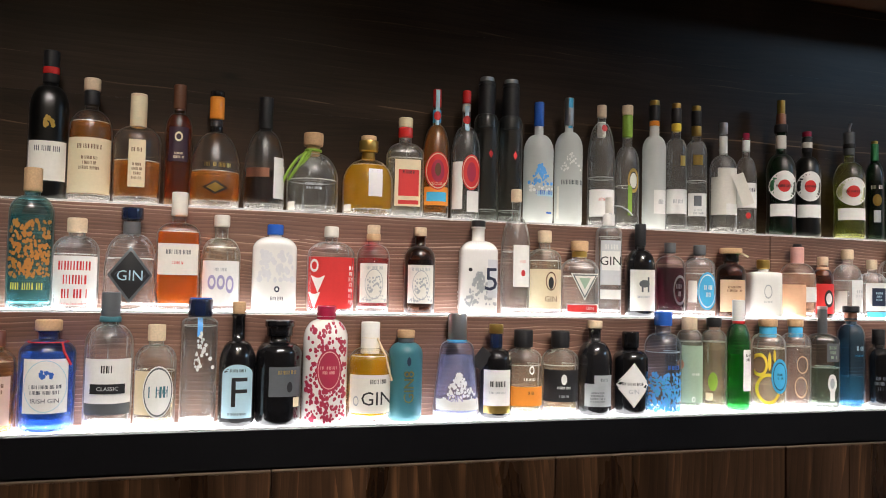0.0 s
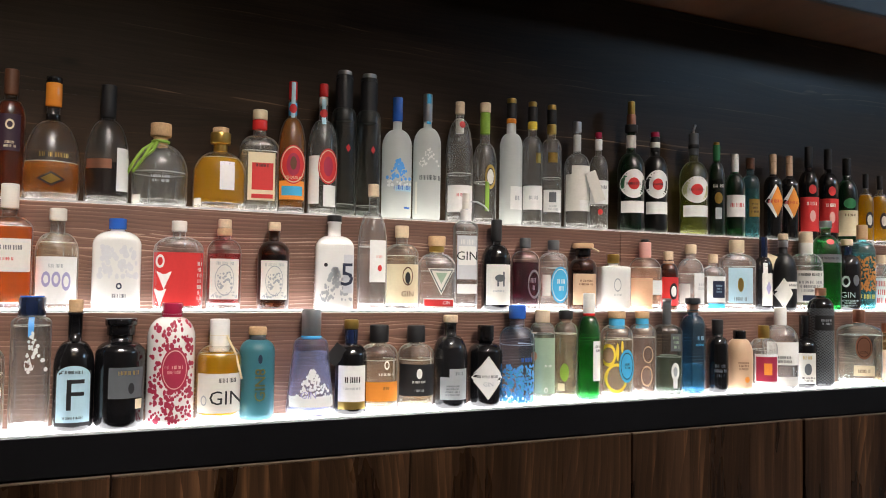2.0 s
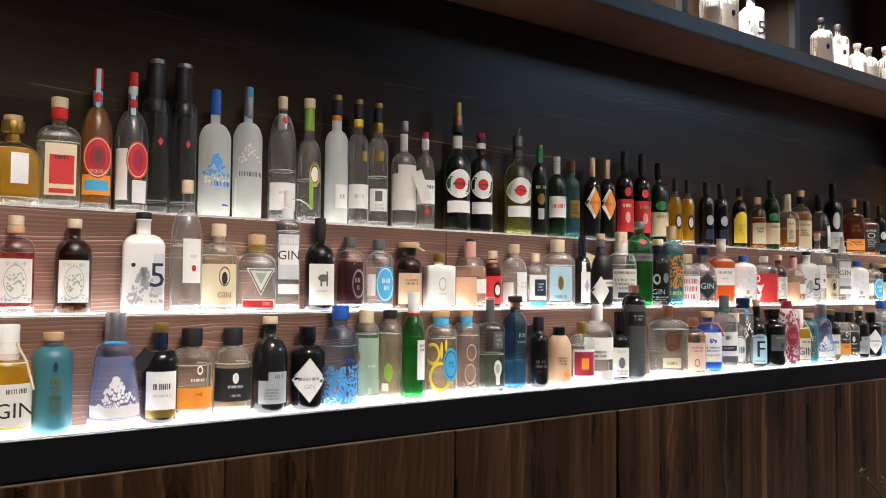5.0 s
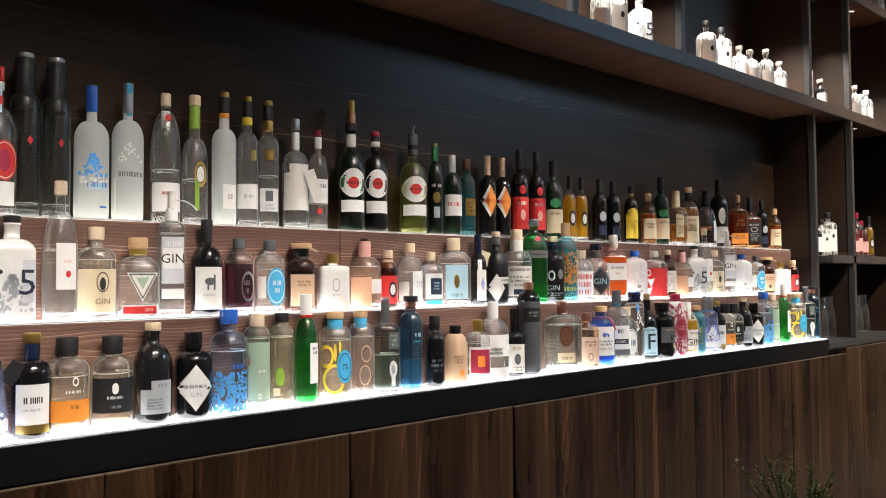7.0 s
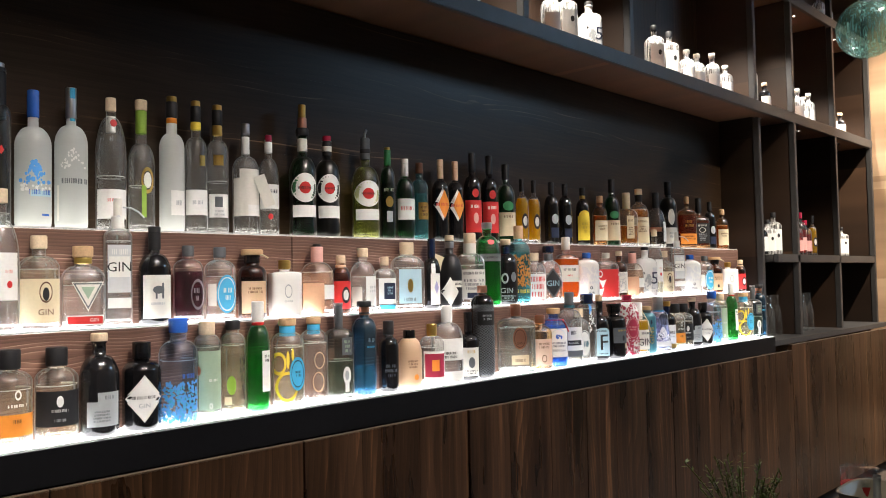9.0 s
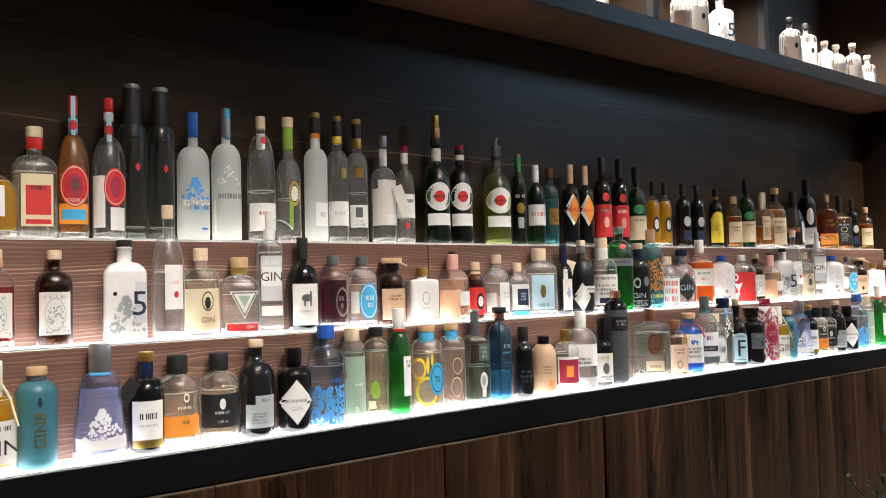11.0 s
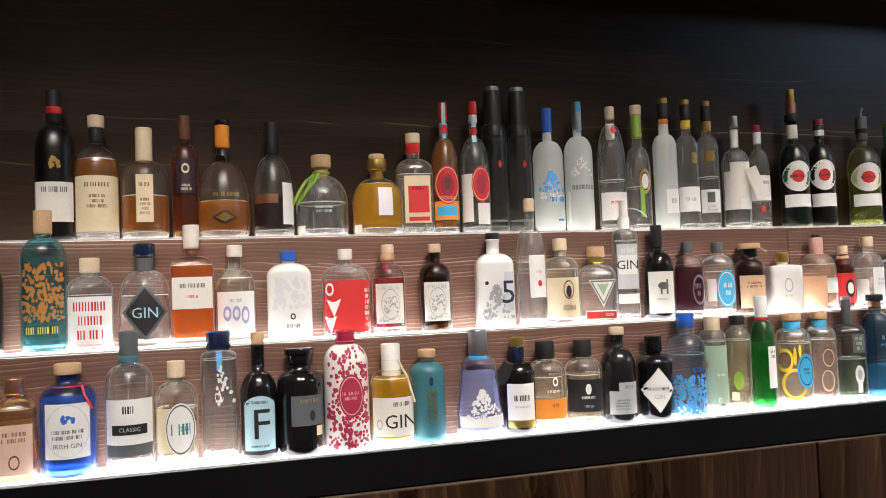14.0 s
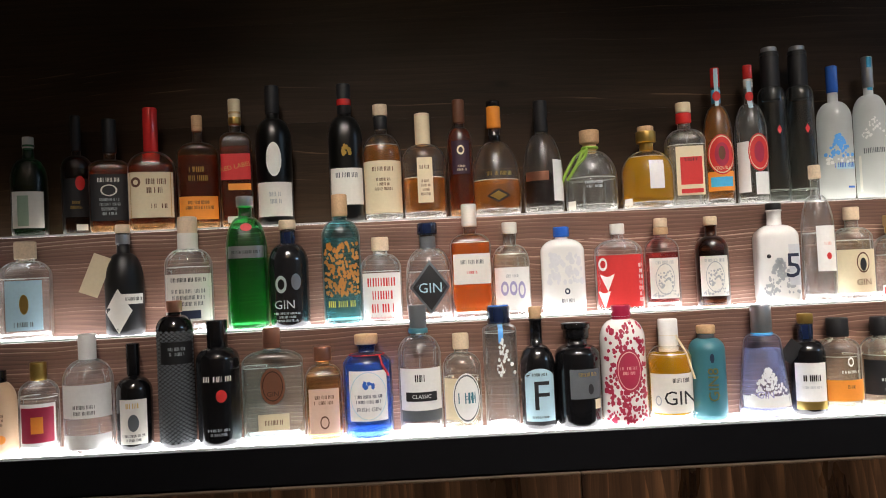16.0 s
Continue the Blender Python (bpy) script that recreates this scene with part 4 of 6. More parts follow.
kind("gold_leaf_teal", "teal glass bottle covered with a golden leaf pattern", R(bt=0.68, st=0.80, nr=0.36, ct=0.9), "teal", ("teal", 0.66), (("cork", 0.83, 1.0, 1.15),), (("blob", -0.95, 0.95, 0.22, 0.62, 260, 0.0045, "ochre"), ("b", -0.8, 0.8, 0.12, 0.2, 1, "yellow")))
kind("red_letters", "short clear bottle with a white label and stacked red letters", R(bt=0.64, st=0.80, nr=0.36, ct=0.9), "clear", ("water", 0.60), cork(0.84), (("r", -0.92, 0.92, 0.04, 0.58, "white"), ("b", -0.75, 0.75, 0.10, 0.55, 3, "red"), ("b", -0.7, 0.7, 0.05, 0.08, 1, "red")))
kind("dark_lozenge", "round clear bottle with a dark lozenge label and black cap", R(bt=0.50, st=0.74, nr=0.32, ct=0.88, bulge=0.05), "clear", ("water", 0.50), (("navy", 0.88, 1.0, 1.4), ("slate", 0.74, 0.86, 1.1)), (("d", 0, 0.34, 0.88, 0.27, "slate"), ("d", 0, 0.34, 0.76, 0.23, "ink"), ("t", "GIN", 0, 0.33, 0.14, "pale_blue")))
kind("amber_square", "square bottle of orange gin with a cream label", R(bt=0.64, st=0.74, nr=0.32, ct=0.9, n=6, d=0.9), "clear", ("orange", 0.66), (("paper", 0.80, 1.0, 1.2),), (("r", -0.92, 0.92, 0.30, 0.56, "paper"), ("b", -0.8, 0.8, 0.46, 0.52, 1, "slate"), ("b", -0.4, 0.4, 0.38, 0.42, 1, "red")))
kind("purple_letters", "clear bottle with a white label and purple-grey lettering", R(bt=0.58, st=0.76, nr=0.34, ct=0.9), "clear", ("straw", 0.66), cork(0.88, "paper"), (("r", -0.92, 0.92, 0.06, 0.52, "white"), ("o", -0.45, 0.30, 0.2, 0.075, 0.55, "lilac"), ("o", 0.0, 0.30, 0.2, 0.075, 0.55, "lilac"), ("o", 0.45, 0.28, 0.2, 0.09, 0.6, "lilac"), ("b", -0.5, 0.5, 0.4, 0.46, 1, "grey")))
kind("white_map", "opaque white bottle with grey map print and blue cap", R(bt=0.72, st=0.86, nr=0.30, ct=0.92, n=3.5, d=0.7), "coat_white", None, (("blue", 0.88, 1.0, 1.25),), (("blob", -0.7, 0.8, 0.36, 0.68, 60, 0.007, "mist"), ("o", 0.1, 0.26, 0.12, 0.035, 0.5, "navy"), ("b", -0.35, 0.55, 0.12, 0.19, 1, "navy")))
kind("red_bold", "bottle with a bright red sleeve and white bold print", R(bt=0.68, st=0.82, nr=0.26, ct=0.92, n=3, d=0.75), "clear", ("water", 0.2), (("paper", 0.88, 1.0, 1.2),), (("r", -0.97, 0.97, 0.05, 0.64, "red"), ("o", -0.74, 0.54, 0.17, 0.075, 0.6, "white"), ("v", -0.58, 0.36, 0.34, 0.13, 0.0, "white"), ("v", -0.72, 0.17, 0.28, 0.13, 0.0, "white"), ("b", 0.72, 0.9, 0.1, 0.55, 7, "white")))
kind("apothecary_red", "apothecary bottle of red sloe gin with an engraved white label", R(bt=0.64, st=0.78, nr=0.36, ct=0.9), "clear", ("red", 0.62), (("pale_cork", 0.90, 1.0, 1.1), ("cork", 0.82, 0.90, 1.2)), (("r", -0.82, 0.82, 0.12, 0.56, "paper"), ("o", 0, 0.33, 0.55, 0.17, 0.94, "grey"), ("blob", -0.4, 0.4, 0.24, 0.42, 46, 0.0026, "grey"), ("blob", -0.72, 0.72, 0.14, 0.20, 30, 0.0022, "grey"), ("b", -0.7, 0.7, 0.48, 0.54, 1, "grey")))
kind("apothecary_brown", "brown apothecary gin bottle with an engraved white label", R(bt=0.64, st=0.78, nr=0.36, ct=0.9), "brown", ("cola", 0.62), (("pale_cork", 0.90, 1.0, 1.15),), (("r", -0.82, 0.82, 0.12, 0.56, "paper"), ("o", 0, 0.33, 0.55, 0.17, 0.94, "grey"), ("blob", -0.4, 0.4, 0.24, 0.42, 46, 0.0026, "grey"), ("blob", -0.72, 0.72, 0.14, 0.20, 30, 0.0022, "grey"), ("b", -0.7, 0.7, 0.48, 0.54, 1, "grey")))
kind("five", "frosted white square bottle with a dark numeral and mountain drawing", R(bt=0.66, st=0.78, nr=0.36, ct=0.93, n=7, d=0.9), "coat_white", None, (("ink", 0.93, 1.0, 1.05),), (("tree", -0.9, 0.9, 0.10, 0.45, 120, 0.0042, "grey"), ("r", 0.42, 0.95, 0.18, 0.58, "pale_grey"), ("t", "5", 0.62, 0.36, 0.34, "navy"), ("e", -0.5, 0.47, 0.1, 0.02, "ink")))
kind("tall_dot", "tall slender clear bottle with a white label and red mark", R(bt=0.52, st=0.78, nr=0.30, ct=0.92, bulge=0.04), "clear", ("water", 0.5), cork(0.90, "pale_cork", 1.25), (("r", -0.3, 0.85, 0.22, 0.55, "white"), ("b", 0.0, 0.7, 0.4, 0.44, 1, "pink"), ("e", 0.4, 0.33, 0.15, 0.025, "red")))
kind("cream_stag", "clear bottle with a cream label and black animal crest", R(bt=0.66, st=0.78, nr=0.34, ct=0.92), "clear", ("straw", 0.64), cork(0.86), (("r", -0.95, 0.95, 0.08, 0.54, "cream"), ("o", 0.25, 0.40, 0.32, 0.11, 0.85, "brown"), ("e", 0.25, 0.38, 0.16, 0.07, "ink"), ("t", "GIN", 0.25, 0.19, 0.09, "brown")))
kind("triangle", "squat clear bottle with a white label, dark triangle and red strip", R(bt=0.58, st=0.76, nr=0.38, ct=0.88, n=4), "clear", ("water", 0.52), (("cork", 0.86, 1.0, 1.25), ("gold", 0.78, 0.86, 1.1)), (("v", 0.12, 0.44, 0.85, 0.24, 0.0, "paper"), ("v", 0.12, 0.44, 0.76, 0.21, 0.84, "slate"), ("v", 0.12, 0.45, 0.36, 0.10, 0.0, "sage"), ("r", -0.82, 0.82, 0.04, 0.16, "white"), ("r", -0.78, 0.78, 0.055, 0.145, "red"), ("t", "GIN", 0.4, 0.10, 0.06, "white")))
kind("grey_gin", "tall clear square bottle with a grey printed label and stopper", R(bt=0.70, st=0.76, nr=0.40, ct=0.84, n=5), "clear", ("water", 0.66), (("white", 0.76, 0.86, 1.2), ("paper", 0.84, 1.0, 0.8)), (("r", -0.85, 0.85, 0.26, 0.63, "pale_grey"), ("r", -0.75, 0.75, 0.38, 0.54, "white"), ("t", "GIN", 0, 0.455, 0.105, "ink"), ("b", -0.7, 0.7, 0.54, 0.61, 1, "white"), ("r", -0.85, 0.85, 0.14, 0.22, "white")), wire_arm)
kind("hound", "black bottle with a cream label and a blue dog silhouette", R(bt=0.54, st=0.72, nr=0.34, ct=0.95), "coat_black", None, (("ink", 0.76, 1.0, 1.1),), (("r", -0.78, 0.9, 0.06, 0.50, "paper"), ("e", 0.1, 0.35, 0.35, 0.04, "slate"), ("r", -0.1, 0.02, 0.26, 0.35, "slate"), ("r", 0.3, 0.42, 0.26, 0.42, "slate"), ("b", -0.5, 0.65, 0.19, 0.23, 1, "grey")))
kind("sloe", "clear bottle of dark purple sloe gin with a silver round print", R(bt=0.70, st=0.82, nr=0.36, ct=0.9, n=3), "clear", ("sloe", 0.66), (("slate", 0.86, 1.0, 1.15),), (("o", 0.5, 0.36, 0.48, 0.20, 0.82, "silver"), ("b", 0.15, 0.85, 0.26, 0.46, 2, "silver")))
kind("blue_round", "clear bottle with a large round blue badge", R(bt=0.70, st=0.82, nr=0.36, ct=0.9, n=3), "clear", ("water", 0.60), (("slate", 0.86, 1.0, 1.15),), (("e", 0.3, 0.36, 0.68, 0.26, "sky"), ("o", 0.3, 0.36, 0.60, 0.23, 0.93, "white"), ("b", -0.05, 0.7, 0.26, 0.46, 2, "white"), ("r", -0.92, -0.4, 0.2, 0.5, "paper")))
kind("brown_jar", "brown apothecary jar with a kraft label and cloth-tied stopper", R(bt=0.64, st=0.76, nr=0.52, ct=0.90), "brown", ("cola", 0.6), (("cork", 0.92, 1.0, 1.5), ("black", 0.80, 0.92, 1.1)), (("r", -0.85, 0.85, 0.08, 0.54, "tan"), ("b", -0.5, 0.6, 0.36, 0.46, 2, "brown"), ("e", 0.0, 0.2, 0.15, 0.05, "ink")), ring_tie(0.93, "cream", (1.0, 0.06)))
kind("white_square", "square white ceramic gin bottle with a gold stopper", R(bt=0.76, st=0.80, nr=0.34, ct=0.85, n=8), "coat_white", None, (("gold", 0.84, 1.0, 1.2),), (("o", 0.05, 0.45, 0.25, 0.12, 0.8, "grey"), ("b", -0.3, 0.4, 0.25, 0.3, 1, "grey")))
kind("peach", "round bottle of peach pink gin with a pale neck", R(bt=0.55, st=0.74, nr=0.34, ct=0.94, bulge=0.03), "clear", ("peach", 0.60), (("pink", 0.74, 0.96, 1.1), ("ink", 0.96, 1.0, 0.7)), (("r", 0.2, 0.95, 0.22, 0.42, "white"), ("r", -0.95, 0.2, 0.0, 0.45, "peach")))
kind("red_black", "small bottle with a red label and black seal", R(bt=0.62, st=0.8, nr=0.46, ct=0.9), "brown", ("red", 0.6), (("pale_cork", 0.86, 1.0, 1.1), ("tan", 0.7, 0.84, 1.25)), (("r", -0.92, 0.92, 0.08, 0.56, "red"), ("e", 0.3, 0.32, 0.45, 0.14, "ink"), ("e", 0.3, 0.32, 0.3, 0.09, "white")))
kind("clear_round", "clear round gin bottle with a white label", R(bt=0.58, st=0.78, nr=0.36, ct=0.9), "clear", ("water", 0.55), cork(0.86), (("r", 0.0, 0.95, 0.10, 0.56, "white"), ("r", -0.95, -0.3, 0.1, 0.4, "paper"), ("b", 0.3, 0.9, 0.3, 0.42, 2, "grey")))
kind("blue_frame", "small clear square bottle with a navy framed label", R(bt=0.64, st=0.78, nr=0.36, ct=0.88, n=5), "clear", ("water", 0.6), cork(0.84), (("r", -0.8, 0.9, 0.14, 0.6, "white"), ("r", -0.3, 0.8, 0.22, 0.52, "navy"), ("b", -0.1, 0.65, 0.3, 0.46, 3, "pale_blue"), ("r", -0.7, 0.8, 0.04, 0.12, "sky")))
kind("tall_black", "slim black bottle with a long white side label", R(bt=0.55, st=0.72, nr=0.42, ct=0.95), "coat_black", None, (("navy", 0.72, 1.0, 1.1),), (("r", -0.3, 0.2, 0.38, 0.72, "white"), ("r", -0.4, 0.8, 0.06, 0.5, "paper"), ("d", 0.3, 0.3, 0.3, 0.1, "lilac")))
# top shelf
kind("green_flask", "dark green flask of rum with a cream portrait label", R(bt=0.58, st=0.78, nr=0.32, ct=0.92, n=3), "bottle", ("cola", 0.5), (("paper", 0.88, 1.0, 1.0),), (("r", -0.85, 0.85, 0.08, 0.44, "paper"), ("r", -0.55, 0.05, 0.1, 0.4, "sage")))
kind("dark_rum", "dark rum bottle with a black label and red emblem", R(bt=0.56, st=0.66, nr=0.30, ct=0.92), "brown", ("cola", 0.55), (("ink", 0.70, 1.0, 1.1),), (("r", -0.8, 0.8, 0.14, 0.46, "ink"), ("e", 0.3, 0.42, 0.3, 0.06, "red"), ("b", -0.5, 0.5, 0.2, 0.28, 2, "gold"), ("r", 0.0, 0.7, 0.03, 0.08, "paper")))
kind("square_black", "square whiskey bottle with a black label and grey lettering", R(bt=0.56, st=0.64, nr=0.30, ct=0.9, n=6), "amber", ("rum", 0.54), (("ink", 0.70, 1.0, 1.15),), (("r", -0.9, 0.9, 0.10, 0.50, "ink"), ("b", -0.75, 0.75, 0.42, 0.48, 1, "paper"), ("o", 0, 0.36, 0.4, 0.05, 0.8, "paper"), ("b", -0.6, 0.6, 0.14, 0.3, 4, "grey")))
kind("wax_red", "bourbon bottle with red wax neck and cream label", R(bt=0.50, st=0.64, nr=0.26, ct=0.9, n=3.5), "amber", ("rum", 0.52), (("red", 0.62, 1.0, 1.25), ("red", 0.56, 0.64, 1.5)), (("r", -0.94, 0.94, 0.10, 0.46, "cream"), ("b", -0.2, 0.8, 0.28, 0.42, 2, "brown"), ("o", -0.6, 0.38, 0.2, 0.04, 0.5, "brown"), ("b", 0.0, 0.7, 0.16, 0.22, 1, "brown")))
kind("orange_flask", "flask-shaped whiskey bottle with an orange label", R(bt=0.66, st=0.76, nr=0.24, ct=0.92, n=3, d=0.65), "amber", ("rum", 0.64), (("cork", 0.86, 1.0, 1.1),), (("r", -0.92, 0.92, 0.08, 0.28, "orange"), ("b", -0.7, 0.7, 0.16, 0.25, 2, "brown"), ("b", -0.6, 0.6, 0.4, 0.55, 2, "gold")))
kind("slant_red", "square amber whisky bottle with a slanted red label", R(bt=0.66, st=0.74, nr=0.38, ct=0.9, n=7), "amber", ("rum", 0.62), (("cream", 0.84, 1.0, 1.05), ("gold", 0.8, 0.86, 1.1)), (("r", -0.92, 0.92, 0.36, 0.56, "red"), ("t", "RED LABEL", 0, 0.46, 0.05, 12, "gold"), ("r", -0.5, 0.92, 0.28, 0.33, "orange"), ("r", -0.6, 0.6, 0.03, 0.08, "paper")))
kind("dark_oval", "dark green whisky bottle with a white label and oval neck label", R(bt=0.62, st=0.76, nr=0.36, ct=0.92), "dark", ("cola", 0.6), (("ink", 0.80, 1.0, 1.1),), (("r", -0.92, 0.92, 0.06, 0.30, "paper"), ("e", 0, 0.46, 0.42, 0.12, "paper"), ("b", -0.5, 0.5, 0.14, 0.24, 2, "grey")))
kind("dark_stag", "dark green triangular whisky bottle with a pale label", R(bt=0.60, st=0.76, nr=0.38, ct=0.92, n=2.5), "dark", ("cola", 0.58), (("ink", 0.78, 1.0, 1.1), ("red", 0.84, 0.89, 1.14)), (("r", -0.92, 0.92, 0.12, 0.38, "paper"), ("b", -0.75, 0.75, 0.3, 0.36, 1, "slate"), ("tree", -0.25, 0.25, 0.48, 0.58, 14, 0.005, "gold")))
kind("cream_malt", "malt whisky bottle with a tall cream label", R(bt=0.56, st=0.74, nr=0.32, ct=0.90), "clear", ("amber", 0.64), (("pale_cork", 0.90, 1.0, 1.2), ("ink", 0.78, 0.90, 1.1)), (("r", -0.95, 0.95, 0.06, 0.50, "cream"), ("b", -0.7, 0.7, 0.4, 0.46, 1, "brown"), ("b", -0.5, 0.5, 0.24, 0.36, 3, "brown")))
kind("amber_cork", "round malt bottle of amber whisky with a cream strip label", R(bt=0.56, st=0.70, nr=0.32, ct=0.92), "clear", ("amber", 0.38), (("cream", 0.70, 0.98, 1.12), ("pale_cork", 0.9, 1.0, 1.1)), (("r", -0.35, 0.35, 0.14, 0.56, "cream"), ("b", -0.3, 0.3, 0.44, 0.5, 1, "brown"), ("b", -0.25, 0.25, 0.2, 0.36, 4, "brown")))
kind("port_rum", "slim dark red rum bottle with a small label", R(bt=0.62, st=0.76, nr=0.44, ct=0.92), "amber", ("rum", 0.74), (("brown", 0.80, 1.0, 1.1),), (("r", -0.7, 0.7, 0.36, 0.64, "purple"), ("b", -0.5, 0.5, 0.38, 0.44, 2, "cream"), ("o", 0, 0.56, 0.3, 0.04, 0.6, "cream")))
kind("decanter", "round-bellied brandy decanter with an orange neck", R(bt=0.30, st=0.64, nr=0.24, ct=0.92, bulge=0.04), "clear", ("amber", 0.30), (("black", 0.95, 1.0, 1.2), ("orange", 0.76, 0.95, 1.25), ("black", 0.64, 0.70, 1.1)), (("b", -0.6, 0.6, 0.32, 0.38, 1, "gold"), ("d", 0, 0.16, 0.5, 0.06, "ink"), ("d", 0, 0.16, 0.36, 0.04, "gold")))
kind("cognac", "clear cognac bottle with a white side label and black neck", R(bt=0.34, st=0.70, nr=0.30, ct=0.92), "clear", ("cola", 0.34), (("ink", 0.72, 1.0, 1.15),), (("r", 0.42, 0.95, 0.10, 0.46, "white"), ("r", -0.9, 0.2, 0.28, 0.36, "copper")))
kind("ribbon", "squat clear tequila bottle with cork ball and green ribbon", R(bt=0.42, st=0.74, nr=0.24, ct=0.86), "clear", ("water", 0.40), (("cork", 0.84, 1.0, 1.6), ("cork", 0.72, 0.84, 1.1)), (("b", -0.5, 0.5, 0.26, 0.36, 2, "pale_grey"), ("r", -0.95, -0.7, 0.02, 0.12, "paper")), ribbon_tie)
kind("gold_stopper", "squat bottle of golden tequila with a round cork stopper", R(bt=0.42, st=0.70, nr=0.24, ct=0.82), "clear", ("gold", 0.62), (("gold", 0.80, 0.94, 1.6), ("cork", 0.88, 1.0, 1.3), ("gold", 0.7, 0.8, 1.1)), (("r", -0.05, 0.5, 0.22, 0.56, "white"), ("r", -0.95, -0.7, 0.04, 0.12, "paper")))
kind("olm", "square tequila bottle with a red label and red capped neck", R(bt=0.62, st=0.74, nr=0.34, ct=0.9, n=4), "clear", ("straw", 0.58), (("cream", 0.90, 1.0, 1.15), ("red", 0.80, 0.90, 1.2)), (("r", -0.62, 0.78, 0.10, 0.56, "cream"), ("r", -0.42, 0.68, 0.20, 0.46, "red"), ("r", -0.42, 0.68, 0.12, 0.16, "red"), ("b", -0.35, 0.6, 0.41, 0.46, 1, "ink")))
kind("rooster", "amber tequila bottle with a round red label", R(bt=0.50, st=0.72, nr=0.30, ct=0.95), "clear", ("amber", 0.74), (("red", 0.86, 1.0, 1.1), ("sky", 0.74, 0.84, 1.05)), (("r", -0.9, 0.9, 0.10, 0.24, "orange"), ("r", -0.75, 0.75, 0.13, 0.20, "sky"), ("e", 0.05, 0.36, 0.92, 0.145, "red"), ("o", 0.05, 0.36, 0.86, 0.135, 0.94, "cream"), ("e", 0.05, 0.36, 0.50, 0.085, "crimson"), ("e", 0.05, 0.37, 0.24, 0.050, "brown"), ("t", "TEQUILA", 0.05, 0.262, 0.030, "cream"), ("r", -0.15, 0.15, 0.72, 0.99, "pale_blue"), ("e", 0.0, 0.79, 0.28, 0.035, "red")))
kind("rooster_clear", "clear tequila bottle with a round red label", R(bt=0.50, st=0.72, nr=0.28, ct=0.95), "clear", ("water", 0.30), (("red", 0.90, 1.0, 1.1), ("paper", 0.84, 0.9, 1.05)), (("r", -0.95, -0.3, 0.08, 0.44, "white"), ("r", 0.0, 0.85, 0.06, 0.22, "white"), ("e", 0.3, 0.36, 0.68, 0.135, "red"), ("o", 0.3, 0.36, 0.62, 0.122, 0.94, "cream"), ("e", 0.3, 0.36, 0.32, 0.075, "crimson"), ("r", -0.15, 0.15, 0.68, 0.88, "pale_blue"), ("e", 0.0, 0.77, 0.26, 0.033, "red")))
kind("ice_tall", "tall clear fluted bottle with a black neck", R(bt=0.68, st=0.74, nr=0.64, ct=0.95), "smoke", ("water", 0.08), (("ink", 0.66, 0.97, 1.08), ("silver", 0.965, 1.0, 0.9)), (("d", 0.3, 0.46, 0.2, 0.03, "red"),))
kind("frost_blue", "frosted vodka bottle with a blue cap and fish print", VOD, "frost_ice", None, (("blue", 0.80, 1.0, 1.15),), (("tree", -0.9, 0.95, 0.31, 0.47, 60, 0.0055, "azure"), ("blob", -0.9, 0.9, 0.26, 0.31, 24, 0.004, "white"), ("r", -0.2, 0.9, 0.22, 0.26, "pale_blue"), ("b", -0.3, 0.9, 0.22, 0.28, 1, "blue"), ("r", 0.4, 0.8, 0.08, 0.095, "blue")))
kind("frost_white", "frosted vodka bottle with a blue neck strip", VOD, "frost_ice", None, (("silver", 0.78, 1.0, 1.12),), (("r", -0.1, 0.22, 0.76, 0.995, "sky"), ("b", -0.7, 0.9, 0.30, 0.36, 1, "slate"), ("tree", -0.8, 0.8, 0.42, 0.56, 40, 0.003, "white"), ("r", -0.9, -0.78, 0.05, 0.3, "paper")))
kind("white_low", "clear spirit bottle with a low white label", LONG, "clear", ("water", 0.40), (("pale_cork", 0.90, 1.0, 1.15), ("paper", 0.74, 0.86, 1.05)), (("r", -0.92, 0.92, 0.08, 0.30, "white"), ("b", -0.4, 0.6, 0.2, 0.24, 1, "red"), ("e", 0.1, 0.80, 0.22, 0.03, "red")))
kind("pear", "clear pear brandy bottle with a gold-green ribbon label", R(bt=0.50, st=0.66, nr=0.40, ct=0.95), "clear", ("water", 0.34), (("pale_cork", 0.92, 1.0, 1.15), ("lime", 0.74, 0.92, 1.05)), (("o", 0.35, 0.38, 0.48, 0.10, 0.72, "gold"), ("r", -0.1, 0.25, 0.10, 0.34, "lime"), ("e", 0.35, 0.38, 0.3, 0.06, "paper")))
kind("frosted_pale", "pale frosted tall bottle with a black and gold neck", R(bt=0.62, st=0.72, nr=0.42, ct=0.95), "frost_ice", None, (("gold", 0.955, 1.0, 1.0), ("ink", 0.84, 0.96, 1.12), ("orange", 0.80, 0.84, 1.05)), (("r", -0.2, 0.92, 0.12, 0.30, "white"), ("b", 0.1, 0.8, 0.18, 0.24, 1, "grey")))
kind("pale_label", "clear tall bottle with a white label and black gold neck", R(bt=0.62, st=0.72, nr=0.42, ct=0.95), "clear", ("water", 0.2), (("gold", 0.955, 1.0, 1.0), ("ink", 0.84, 0.96, 1.12), ("yellow", 0.78, 0.84, 1.1)), (("r", -0.95, 0.95, 0.13, 0.32, "white"), ("b", -0.6, 0.7, 0.2, 0.25, 1, "grey"), ("r", 0.2, 0.7, 0.5, 0.58, "gold")))
